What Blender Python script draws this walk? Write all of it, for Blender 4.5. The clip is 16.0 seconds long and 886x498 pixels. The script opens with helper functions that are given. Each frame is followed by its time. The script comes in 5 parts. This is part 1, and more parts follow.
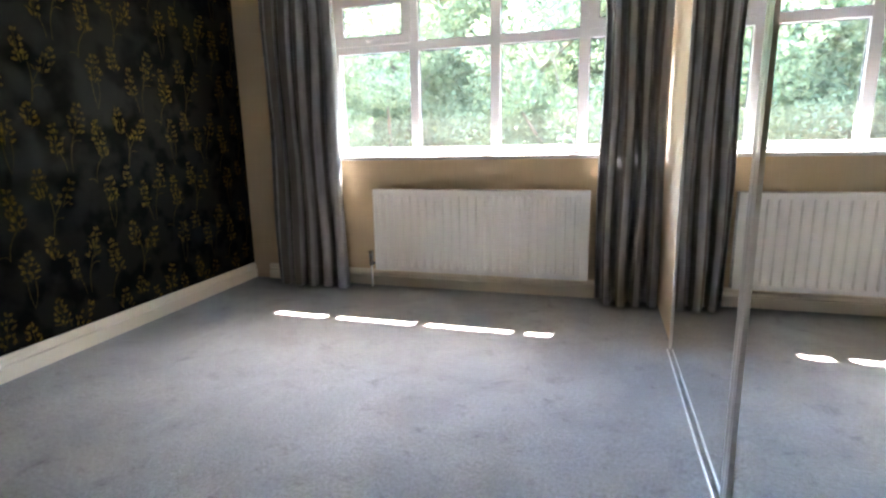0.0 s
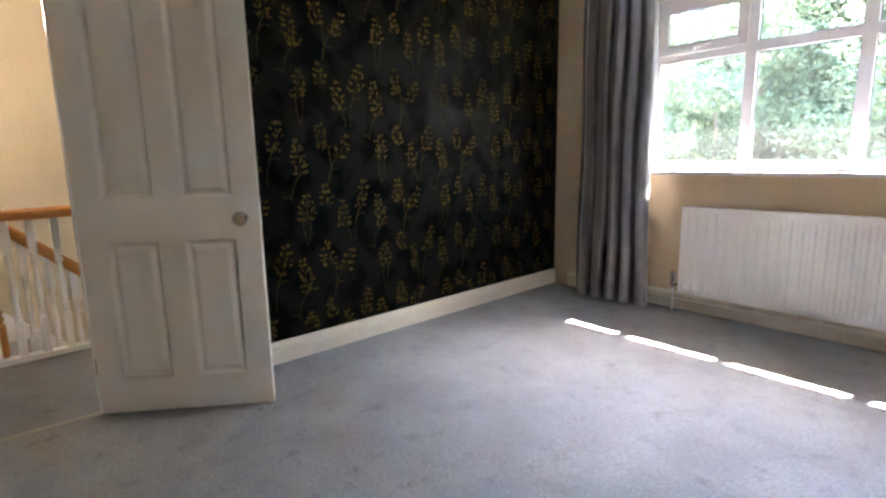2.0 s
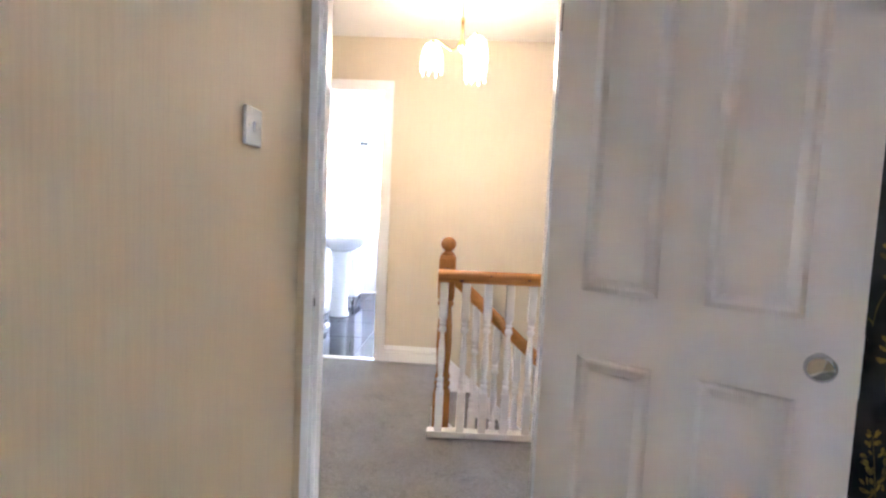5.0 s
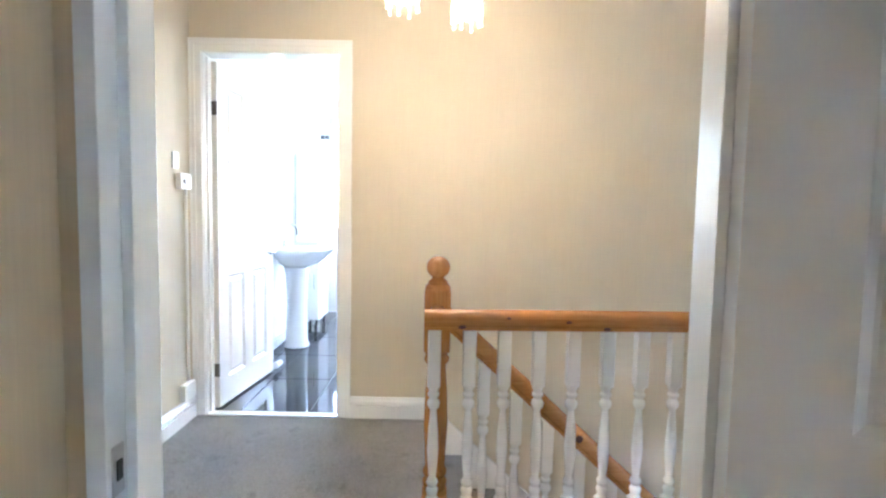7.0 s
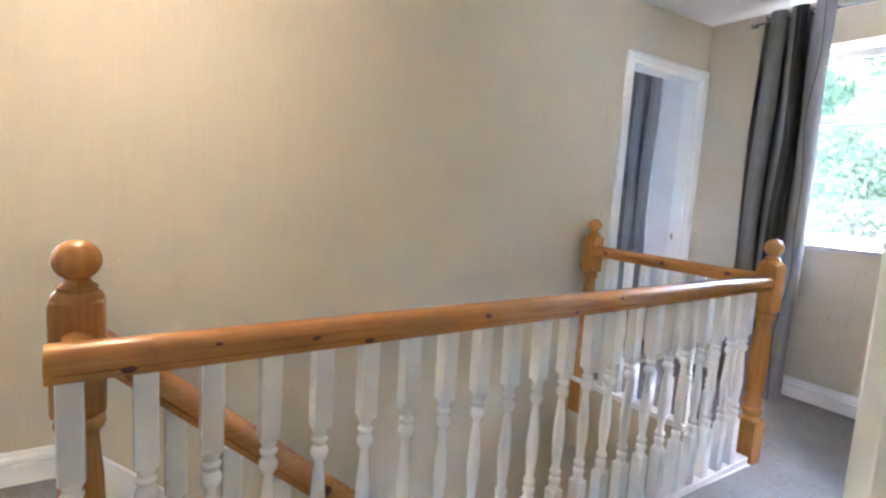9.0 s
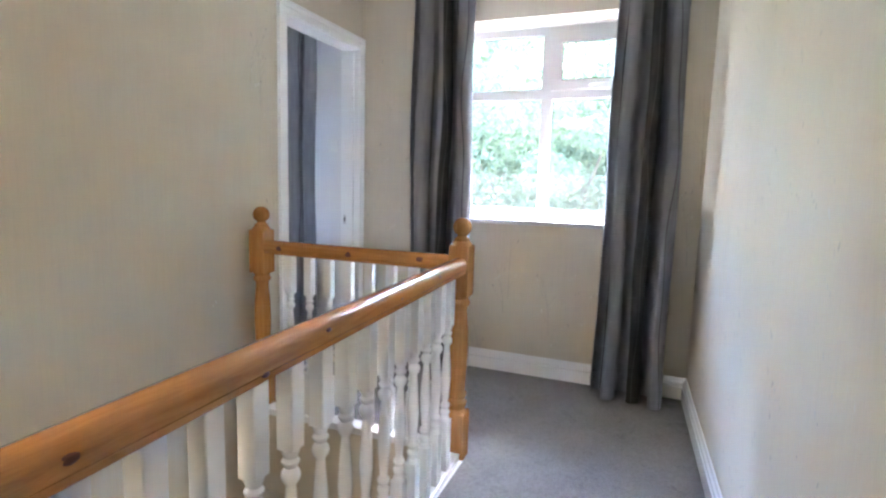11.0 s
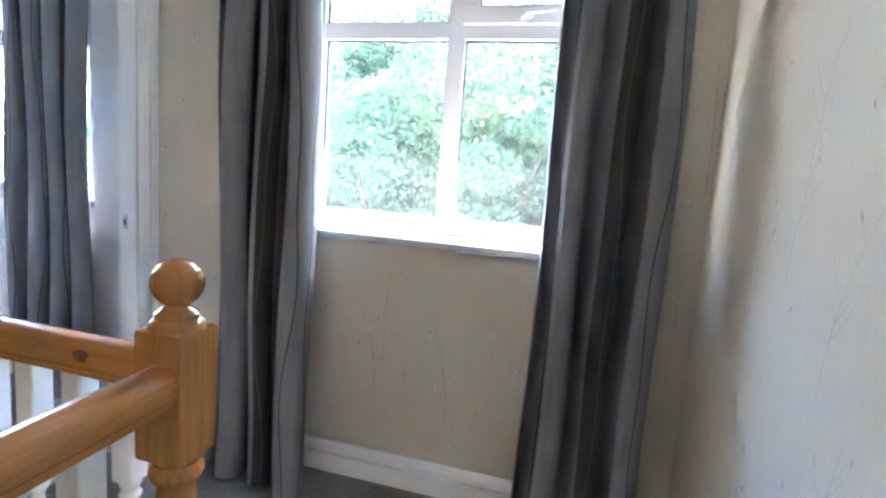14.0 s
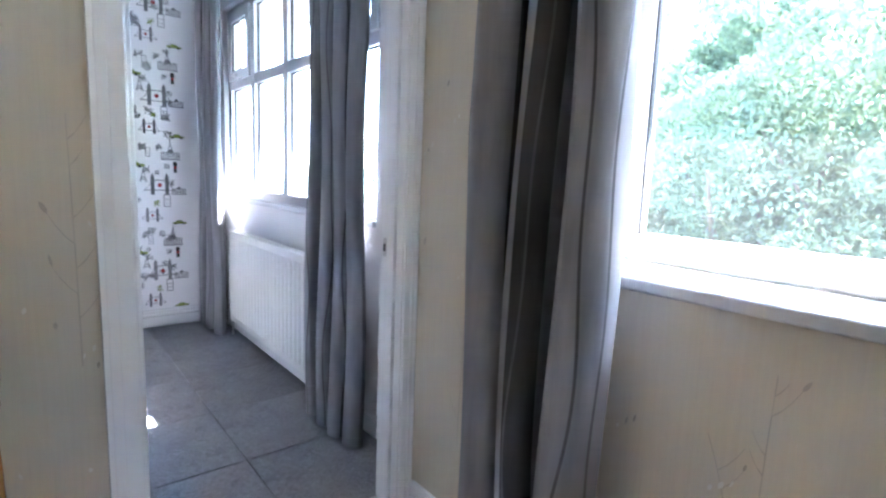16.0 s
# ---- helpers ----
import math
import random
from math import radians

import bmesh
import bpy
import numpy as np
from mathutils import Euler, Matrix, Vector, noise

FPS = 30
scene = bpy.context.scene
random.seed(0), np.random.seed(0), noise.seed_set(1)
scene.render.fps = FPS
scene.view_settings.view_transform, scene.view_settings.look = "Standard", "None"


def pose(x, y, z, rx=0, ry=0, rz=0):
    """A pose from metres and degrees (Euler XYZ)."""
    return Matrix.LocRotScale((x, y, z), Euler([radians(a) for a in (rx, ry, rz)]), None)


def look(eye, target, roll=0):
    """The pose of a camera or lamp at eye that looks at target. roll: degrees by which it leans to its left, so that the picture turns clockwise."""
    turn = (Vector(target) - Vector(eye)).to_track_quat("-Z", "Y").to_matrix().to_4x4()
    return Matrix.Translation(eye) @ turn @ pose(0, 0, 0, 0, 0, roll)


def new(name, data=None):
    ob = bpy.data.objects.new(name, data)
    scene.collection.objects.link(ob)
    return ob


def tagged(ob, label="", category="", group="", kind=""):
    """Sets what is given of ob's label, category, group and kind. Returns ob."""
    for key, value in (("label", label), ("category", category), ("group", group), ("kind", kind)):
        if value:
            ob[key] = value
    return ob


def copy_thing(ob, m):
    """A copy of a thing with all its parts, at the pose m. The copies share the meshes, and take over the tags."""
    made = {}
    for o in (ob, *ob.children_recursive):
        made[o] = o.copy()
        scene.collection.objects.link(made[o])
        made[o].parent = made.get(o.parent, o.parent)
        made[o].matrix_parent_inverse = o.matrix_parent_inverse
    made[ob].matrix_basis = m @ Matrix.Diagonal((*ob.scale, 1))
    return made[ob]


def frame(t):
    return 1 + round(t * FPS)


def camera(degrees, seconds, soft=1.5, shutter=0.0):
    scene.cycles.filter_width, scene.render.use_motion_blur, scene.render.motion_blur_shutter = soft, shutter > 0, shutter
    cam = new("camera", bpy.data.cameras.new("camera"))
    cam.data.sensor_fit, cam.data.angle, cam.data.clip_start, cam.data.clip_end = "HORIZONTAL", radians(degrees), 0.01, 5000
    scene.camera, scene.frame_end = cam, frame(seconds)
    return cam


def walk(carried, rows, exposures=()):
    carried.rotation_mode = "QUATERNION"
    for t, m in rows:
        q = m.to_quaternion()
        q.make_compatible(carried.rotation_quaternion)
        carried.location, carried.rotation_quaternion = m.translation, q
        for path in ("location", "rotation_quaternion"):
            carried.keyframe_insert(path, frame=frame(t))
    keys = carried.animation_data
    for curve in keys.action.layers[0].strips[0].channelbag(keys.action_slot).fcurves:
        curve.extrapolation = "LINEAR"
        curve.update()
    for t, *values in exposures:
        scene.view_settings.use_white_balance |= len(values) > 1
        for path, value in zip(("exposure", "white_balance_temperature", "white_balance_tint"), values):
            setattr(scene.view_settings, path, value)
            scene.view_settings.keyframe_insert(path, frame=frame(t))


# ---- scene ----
cam = camera(80.6, 16.0, soft=2.4)
PATH = [
    (0, (0.094, -0.085, 1.059), (-0.475, 1.791, 0.663), -1.1),
    (0.5, (0.184, -0.089, 1.072), (-0.628, 1.702, 0.706), -2.2),
    (1, (0.211, -0.108, 1.112), (-0.845, 1.55, 0.744), -2.7),
    (1.5, (0.203, -0.125, 1.114), (-1.09, 1.357, 0.748), -2.3),
    (2, (0.144, -0.099, 1.112), (-1.359, 1.172, 0.758), -1.1),
    (2.5, (0.025, -0.069, 1.137), (-1.65, 0.969, 0.796), 0.5),
    (3, (-0.151, -0.062, 1.133), (-1.946, 0.761, 0.817), 1.2),
    (3.5, (-0.34, -0.067, 1.132), (-2.231, 0.518, 0.847), 1.7),
    (4, (-0.526, -0.061, 1.128), (-2.494, 0.214, 0.902), 2.3),
    (4.5, (-0.739, -0.052, 1.146), (-2.732, -0.071, 0.978), 3.0),
    (4.7, (-0.816, -0.071, 1.161), (-2.808, -0.166, 1.01), 2.7),
    (7, (-1.922, -0.191, 1.173), (-3.917, -0.191, 1.03), 1.1),
    (7.5, (-2.097, -0.237, 1.164), (-4.073, 0.038, 1.023), 2.0),
    (8, (-2.261, -0.261, 1.156), (-4.172, 0.311, 1.009), 2.5),
    (8.5, (-2.431, -0.207, 1.142), (-4.245, 0.616, 0.967), 2.8),
    (9, (-2.517, -0.142, 1.161), (-4.198, 0.917, 0.925), 3.6),
    (9.5, (-2.622, -0.063, 1.145), (-4.117, 1.242, 0.899), 3.0),
    (10, (-2.746, 0.014, 1.148), (-4.006, 1.545, 0.888), 1.9),
    (10.2, (-2.805, 0.067, 1.145), (-3.968, 1.674, 0.892), 1.6),
    (12.5, (-3.077, 0.876, 1.194), (-3.261, 2.851, 0.932), 3.8),
    (13, (-3.056, 1.11, 1.186), (-3.251, 3.084, 0.929), 4.3),
    (13.5, (-3.06, 1.359, 1.185), (-3.366, 3.317, 0.917), 5.0),
    (14, (-3.079, 1.653, 1.18), (-3.599, 3.565, 0.908), 4.3),
    (14.5, (-3.168, 1.895, 1.202), (-3.887, 3.738, 0.909), 3.4),
    (15, (-3.245, 2.112, 1.175), (-4.238, 3.821, 0.866), 2.7),
    (15.5, (-3.328, 2.321, 1.154), (-4.639, 3.802, 0.86), 1.7),
    (16, (-3.46, 2.443, 1.142), (-4.999, 3.689, 0.864), 2.2),
]
EXPOSURES = [(0, 6.6, 6850, 19), (1, 6.7, 6800, 21), (2, 6.85, 6600, 24), (3, 7.15, 6400, 27), (4.2, 7.6, 6100, 31), (7, 7.4, 5550, 19), (8.5, 7.15, 5650, 19), (10, 7.1, 5800, 19), (12.5, 6.75, 5800, 18), (14, 6.65, 5700, 17), (15, 6.65, 5700, 18), (16, 6.55, 5650, 19)]
walk(cam, [(t, look(eye, target, roll)) for t, eye, target, roll in PATH], EXPOSURES)

# ---- world and sun ----
SUN_WAY = Vector((-0.30, -1.0, -1.31)).normalized()
SUN_UP = math.asin(-SUN_WAY.z)
world = bpy.data.worlds.new("sky")
scene.world = world
world.use_nodes = True
wn = world.node_tree
sky = wn.nodes.new("ShaderNodeTexSky")
sky.sky_type = "NISHITA"
sky.sun_disc = False
sky.sun_elevation = SUN_UP
sky.sun_rotation = math.atan2(0.30, 1.0)
wn.nodes["Background"].inputs["Strength"].default_value = 0.15
wn.links.new(sky.outputs[0], wn.nodes["Background"].inputs["Color"])
sun_data = bpy.data.lights.new("sun", "SUN")
sun_data.energy = 3.0
sun_data.angle = radians(0.6)
sun_data.color = (1.0, 0.95, 0.86)
sun = new("sun", sun_data)
sun.matrix_world = look((6, 20, 26), Vector((6, 20, 26)) + SUN_WAY)


# ---- materials ----
def nodes_of(name, rough=0.5, metal=0.0, spec=0.5):
    m = bpy.data.materials.new(name)
    m.use_nodes = True
    nt = m.node_tree
    b = nt.nodes["Principled BSDF"]
    b.inputs["Roughness"].default_value = rough
    b.inputs["Metallic"].default_value = metal
    b.inputs["Specular IOR Level"].default_value = spec
    return m, nt, b


def coords(nt, scale=(1, 1, 1), generated=False):
    tc = nt.nodes.new("ShaderNodeTexCoord")
    mp = nt.nodes.new("ShaderNodeMapping")
    mp.inputs["Scale"].default_value = scale
    nt.links.new(tc.outputs["Generated" if generated else "Object"], mp.inputs["Vector"])
    return mp.outputs["Vector"]


def noise_tex(nt, vec, scale, detail=4.0, rough=0.55, distort=0.0):
    n = nt.nodes.new("ShaderNodeTexNoise")
    n.inputs["Scale"].default_value = scale
    n.inputs["Detail"].default_value = detail
    n.inputs["Roughness"].default_value = rough
    n.inputs["Distortion"].default_value = distort
    nt.links.new(vec, n.inputs["Vector"])
    return n.outputs["Fac"]


def ramp(nt, fac, stops):
    r = nt.nodes.new("ShaderNodeValToRGB")
    e = r.color_ramp.elements
    while len(e) < len(stops):
        e.new(0.5)
    for el, (p, c) in zip(e, stops):
        el.position, el.color = p, (*c, 1)
    nt.links.new(fac, r.inputs["Fac"])
    return r.outputs["Color"]


def mix(nt, a, b, fac, mode="MIX"):
    n = nt.nodes.new("ShaderNodeMix")
    n.data_type, n.blend_type = "RGBA", mode
    for sock, v in ((n.inputs[6], a), (n.inputs[7], b), (n.inputs[0], fac)):
        if isinstance(v, (int, float)):
            sock.default_value = v
        elif isinstance(v, tuple):
            sock.default_value = (*v, 1)
        else:
            nt.links.new(v, sock)
    return n.outputs[2]


def bump(nt, b, height, strength, distance=0.002):
    n = nt.nodes.new("ShaderNodeBump")
    n.inputs["Strength"].default_value = strength
    n.inputs["Distance"].default_value = distance
    nt.links.new(height, n.inputs["Height"])
    nt.links.new(n.outputs["Normal"], b.inputs["Normal"])


def lean_wall(ob):
    """The wall between bedroom and landing runs slightly off square."""
    for v in ob.data.vertices:
        v.co.x -= 0.040 * max(0.0, v.co.y - 0.22)


def paint(name, colour, rough=0.35, vary=0.04, grain=60, strength=0.08, metal=0.0, spec=0.5):
    """Painted or moulded surface with a slight unevenness."""
    m, nt, b = nodes_of(name, rough, metal, spec)
    v = coords(nt)
    low = tuple(c * (1 - vary) for c in colour)
    high = tuple(min(1, c * (1 + vary)) for c in colour)
    c = ramp(nt, noise_tex(nt, v, 2.3), [(0.3, low), (0.7, high)])
    nt.links.new(c, b.inputs["Base Color"])
    bump(nt, b, noise_tex(nt, v, grain, 3), strength, 0.001)
    return m


def carpet(name, dark, light, scale=1.4):
    m, nt, b = nodes_of(name, 0.95, 0, 0.15)
    v = coords(nt)
    blot = ramp(nt, noise_tex(nt, v, scale * 1.6, 5, 0.62, 0.6), [(0.22, dark), (0.76, light)])
    pile = ramp(nt, noise_tex(nt, v, 75, 5, 0.85), [(0.34, (0.38, 0.38, 0.38)), (0.62, (1, 1, 1))])
    spots = ramp(nt, noise_tex(nt, v, 9, 4, 0.7), [(0.30, (0.55, 0.55, 0.56)), (0.43, (1, 1, 1))])
    c = mix(nt, mix(nt, blot, pile, 0.8, "MULTIPLY"), spots, 0.8, "MULTIPLY")
    nt.links.new(c, b.inputs["Base Color"])
    b.inputs["Sheen Weight"].default_value = 0.25
    bump(nt, b, noise_tex(nt, v, 220, 4, 0.7), 0.9, 0.006)
    return m


def wallpaper(name, base, streak, rough=0.4, strength=0.15, vert=(26, 26, 0.8)):
    """Paper with fine upright streaks and a slight sheen."""
    m, nt, b = nodes_of(name, rough, 0, 0.3)
    v = coords(nt, vert)
    w = coords(nt)
    st = noise_tex(nt, v, 6, 4, 0.6)
    c = ramp(nt, st, [(0.3, streak), (0.62, base)])
    cloud = ramp(nt, noise_tex(nt, w, 1.1, 4, 0.6), [(0.3, (0.90, 0.89, 0.87)), (0.7, (1, 1, 1))])
    c = mix(nt, c, cloud, 0.9, "MULTIPLY")
    nt.links.new(c, b.inputs["Base Color"])
    r = nt.nodes.new("ShaderNodeMapRange")
    r.inputs["To Min"].default_value, r.inputs["To Max"].default_value = rough - 0.08, rough + 0.12
    nt.links.new(st, r.inputs["Value"])
    nt.links.new(r.outputs[0], b.inputs["Roughness"])
    bump(nt, b, mix(nt, st, noise_tex(nt, w, 140, 3), 0.4), strength, 0.002)
    return m


def charcoal_paper():
    """Near-black paper with soft darker blots and a dull uneven sheen."""
    m, nt, b = nodes_of("charcoal wallpaper ground", 0.5, 0, 0.055)
    v = coords(nt)
    n1 = noise_tex(nt, v, 7.5, 2, 0.45)
    c = ramp(nt, n1, [(0.40, (0.0012, 0.0012, 0.0012)), (0.56, (0.0085, 0.0079, 0.0064))])
    nt.links.new(c, b.inputs["Base Color"])
    r = ramp(nt, n1, [(0.40, (0.70, 0.70, 0.70)), (0.56, (0.42, 0.42, 0.42))])
    nt.links.new(r, b.inputs["Roughness"])
    bump(nt, b, noise_tex(nt, v, 150, 3), 0.12, 0.001)
    return m


def pine_mat(name, axis):
    """Lacquered honey pine, the grain along the given axis."""
    m, nt, b = nodes_of(name, 0.26, 0, 0.5)
    sc = [14.0, 14.0, 14.0]
    sc[axis] = 0.9
    v = coords(nt, tuple(sc))
    n1 = noise_tex(nt, v, 3.2, 5, 0.62, 1.1)
    c = ramp(nt, n1, [(0.25, (0.36, 0.145, 0.036)), (0.45, (0.46, 0.20, 0.053)), (0.75, (0.56, 0.27, 0.080))])
    fine = ramp(nt, noise_tex(nt, v, 22, 3, 0.6), [(0.35, (0.80, 0.76, 0.72)), (0.6, (1, 1, 1))])
    nt.links.new(mix(nt, c, fine, 0.4, "MULTIPLY"), b.inputs["Base Color"])
    b.inputs["Coat Weight"].default_value = 0.35
    b.inputs["Coat Roughness"].default_value = 0.15
    bump(nt, b, n1, 0.06, 0.001)
    return m


def cloth(name, dark, light, rough=0.6, sheen=0.3, spec=0.3):
    m, nt, b = nodes_of(name, rough, 0, spec)
    v = coords(nt, (1, 1, 0.12))
    w = coords(nt)
    c = ramp(nt, noise_tex(nt, v, 30, 4, 0.6), [(0.3, dark), (0.7, light)])
    nt.links.new(c, b.inputs["Base Color"])
    b.inputs["Sheen Weight"].default_value = sheen
    weave = noise_tex(nt, w, 420, 2)
    bump(nt, b, mix(nt, weave, noise_tex(nt, w, 14, 3), 0.5), 0.25, 0.003)
    t = nt.nodes.new("ShaderNodeBsdfTranslucent")
    nt.links.new(c, t.inputs["Color"])
    mx = nt.nodes.new("ShaderNodeMixShader")
    mx.inputs[0].default_value = 0.14
    nt.links.new(b.outputs[0], mx.inputs[1])
    nt.links.new(t.outputs[0], mx.inputs[2])
    nt.links.new(mx.outputs[0], nt.nodes["Material Output"].inputs["Surface"])
    return m


def glass_mat():
    m = bpy.data.materials.new("window glass")
    m.use_nodes = True
    nt = m.node_tree
    nt.nodes.remove(nt.nodes["Principled BSDF"])
    g = nt.nodes.new("ShaderNodeBsdfGlossy")
    g.inputs["Roughness"].default_value = 0.02
    tr = nt.nodes.new("ShaderNodeBsdfTransparent")
    tr.inputs["Color"].default_value = (0.95, 0.98, 0.97, 1)
    lw = nt.nodes.new("ShaderNodeLayerWeight")
    pw = nt.nodes.new("ShaderNodeMath")
    pw.operation = "POWER"
    pw.inputs[1].default_value = 4.0
    nt.links.new(lw.outputs["Facing"], pw.inputs[0])
    fr = nt.nodes.new("ShaderNodeMath")
    fr.operation = "MULTIPLY_ADD"
    fr.inputs[1].default_value, fr.inputs[2].default_value = 0.35, 0.02
    nt.links.new(pw.outputs[0], fr.inputs[0])
    mx = nt.nodes.new("ShaderNodeMixShader")
    nt.links.new(fr.outputs[0], mx.inputs[0])
    nt.links.new(tr.outputs[0], mx.inputs[1])
    nt.links.new(g.outputs[0], mx.inputs[2])
    # Pale translucent layer that puts veiling glare into the panes.
    veil = nt.nodes.new("ShaderNodeBsdfTranslucent")
    veil.inputs["Color"].default_value = (0.9, 0.97, 1.0, 1)
    haze = nt.nodes.new("ShaderNodeMixShader")
    haze.inputs[0].default_value = 0.0022
    nt.links.new(mx.outputs[0], haze.inputs[1])
    nt.links.new(veil.outputs[0], haze.inputs[2])
    nt.links.new(haze.outputs[0], nt.nodes["Material Output"].inputs["Surface"])
    return m


def leaf_mat(name, dark, light):
    m = bpy.data.materials.new(name)
    m.use_nodes = True
    nt = m.node_tree
    b = nt.nodes["Principled BSDF"]
    b.inputs["Roughness"].default_value = 0.8
    b.inputs["Specular IOR Level"].default_value = 0.15
    geo = nt.nodes.new("ShaderNodeNewGeometry")
    c = ramp(nt, geo.outputs["Random Per Island"], [(0.0, dark), (1.0, light)])
    nt.links.new(c, b.inputs["Base Color"])
    t = nt.nodes.new("ShaderNodeBsdfTranslucent")
    nt.links.new(c, t.inputs["Color"])
    mx = nt.nodes.new("ShaderNodeMixShader")
    mx.inputs[0].default_value = 0.4
    nt.links.new(b.outputs[0], mx.inputs[1])
    nt.links.new(t.outputs[0], mx.inputs[2])
    nt.links.new(mx.outputs[0], nt.nodes["Material Output"].inputs["Surface"])
    return m


M_CARPET = carpet("grey bedroom carpet", (0.24, 0.236, 0.23), (0.425, 0.42, 0.41))
M_CARPET2 = carpet("grey landing carpet", (0.20, 0.196, 0.195), (0.31, 0.303, 0.30), 1.8)
M_BEIGE = wallpaper("beige wallpaper", (0.65, 0.50, 0.325), (0.61, 0.465, 0.30), 0.55, 0.1)
M_CREAM = wallpaper("cream landing wallpaper", (0.66, 0.595, 0.48), (0.635, 0.57, 0.455), 0.62, 0.08)
M_WHITE = paint("white gloss paint", (0.91, 0.91, 0.905), 0.18, 0.02)
M_SKIRT = paint("cream-white gloss paint", (0.80, 0.72, 0.58), 0.28, 0.03)
# Door white carries the warm light bounced from the beige walls.
M_DOOR = paint("white satin door paint with warm bounce tint", (0.90, 0.835, 0.765), 0.16, 0.02, 90, 0.04)
# Frame and sill whites are greyed in colour to offset strong light at windows.
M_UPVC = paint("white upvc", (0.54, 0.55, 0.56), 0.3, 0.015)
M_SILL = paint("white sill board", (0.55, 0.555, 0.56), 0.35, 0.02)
M_RAD = paint("white radiator enamel", (0.80, 0.79, 0.77), 0.3, 0.02)
M_CHAR = charcoal_paper()
M_CEIL = paint("white ceiling paint", (0.86, 0.84, 0.80), 0.85, 0.03, 40, 0.2)
M_ROOM = paint("white emulsion", (0.80, 0.79, 0.79), 0.75, 0.03, 50, 0.2)
M_PLASTIC = paint("white plastic", (0.82, 0.81, 0.79), 0.35, 0.02)
M_CERAMIC = paint("white ceramic", (0.84, 0.85, 0.86), 0.08, 0.01)
M_CHROME = paint("polished chrome", (0.50, 0.50, 0.51), 0.06, 0.03, 30, 0.0, 1.0)
M_ALU = paint("brushed aluminium", (0.62, 0.61, 0.60), 0.3, 0.06, 80, 0.05, 1.0)
M_BRASS = paint("polished brass", (0.78, 0.57, 0.24), 0.2, 0.05, 40, 0.0, 1.0)
M_DARKMETAL = paint("dark bronze hinge", (0.20, 0.17, 0.14), 0.4, 0.1, 60, 0.1, 1.0)
M_RUBBER = paint("black rubber seal", (0.03, 0.03, 0.03), 0.6, 0.1)
M_PINE_X = pine_mat("honey pine along x", 0)
M_PINE_Y = pine_mat("honey pine along y", 1)
M_PINE_Z = pine_mat("honey pine upright", 2)
M_KNOT = paint("dark pine knot", (0.12, 0.035, 0.012), 0.35, 0.3, 90, 0.2)
M_CURT1 = cloth("silver grey striped satin", (0.20, 0.20, 0.205), (0.34, 0.34, 0.345), 0.4, 0.3, 0.6)
M_CURT1B = cloth("taupe satin stripe", (0.10, 0.09, 0.08), (0.15, 0.135, 0.12), 0.45, 0.2, 0.5)
M_CURT2 = cloth("slate grey curtain cloth", (0.20, 0.204, 0.218), (0.27, 0.275, 0.29), 0.6, 0.15, 0.25)
M_FOLD_SHADE = cloth("dark curtain fold shade", (0.024, 0.025, 0.028), (0.050, 0.051, 0.056), 0.5, 0.05, 0.2)
M_CURT2B = cloth("dark wavy pinstripe", (0.06, 0.06, 0.065), (0.09, 0.09, 0.10), 0.6)
M_GLASS = glass_mat()
# Pane tint acts as a filter, cutting and warming the bathroom daylight.
M_DIM_PANE = bpy.data.materials.new("light-dimming bathroom glass")
M_DIM_PANE.use_nodes = True
_n = M_DIM_PANE.node_tree
_t = _n.nodes.new("ShaderNodeBsdfTransparent")
_t.inputs["Color"].default_value = (0.66, 0.625, 0.575, 1)
_u = _n.nodes.new("ShaderNodeBsdfTranslucent")
_u.inputs["Color"].default_value = (0.84, 0.81, 0.77, 1)
_m = _n.nodes.new("ShaderNodeMixShader")
_m.inputs[0].default_value = 0.15
_n.links.new(_t.outputs[0], _m.inputs[1])
_n.links.new(_u.outputs[0], _m.inputs[2])
_n.links.new(_m.outputs[0], _n.nodes["Material Output"].inputs["Surface"])
M_MIRROR = paint("silvered mirror", (0.92, 0.94, 0.93), 0.015, 0.0, 5, 0.0, 1.0)
M_TILE = paint("black polished floor tile", (0.022, 0.024, 0.03), 0.06, 0.2, 8, 0.02)
M_GROUT = paint("pale grey grout", (0.42, 0.42, 0.43), 0.8, 0.1)
M_VINYL = carpet("dark grey carpet tile", (0.25, 0.25, 0.265), (0.38, 0.38, 0.40), 2.2)
M_BRICK = paint("red brick", (0.30, 0.13, 0.08), 0.85, 0.25, 40, 0.3)
M_ROOF = paint("dark soffit board", (0.55, 0.54, 0.52), 0.6, 0.1)
M_GRASS = carpet("lawn", (0.035, 0.075, 0.02), (0.08, 0.14, 0.035), 0.4)
M_BARK = paint("grey-brown bark", (0.07, 0.065, 0.045), 0.9, 0.4, 25, 0.8)
M_LEAF = leaf_mat("broad green leaves", (0.062, 0.09, 0.052), (0.12, 0.165, 0.092))
M_LEAF2 = leaf_mat("light green leaves", (0.076, 0.107, 0.062), (0.138, 0.182, 0.108))


# ---- mesh helpers ----
def box(bm, x0, x1, y0, y1, z0, z1, bevel=0.0, seg=2):
    r = bmesh.ops.create_cube(bm, size=1.0)
    bmesh.ops.scale(bm, vec=(x1 - x0, y1 - y0, z1 - z0), verts=r["verts"])
    bmesh.ops.translate(bm, vec=((x0 + x1) / 2, (y0 + y1) / 2, (z0 + z1) / 2), verts=r["verts"])
    if bevel:
        es = list({e for v in r["verts"] for e in v.link_edges})
        bmesh.ops.bevel(bm, geom=es, offset=bevel, segments=seg, profile=0.6, affect="EDGES")
    return bm


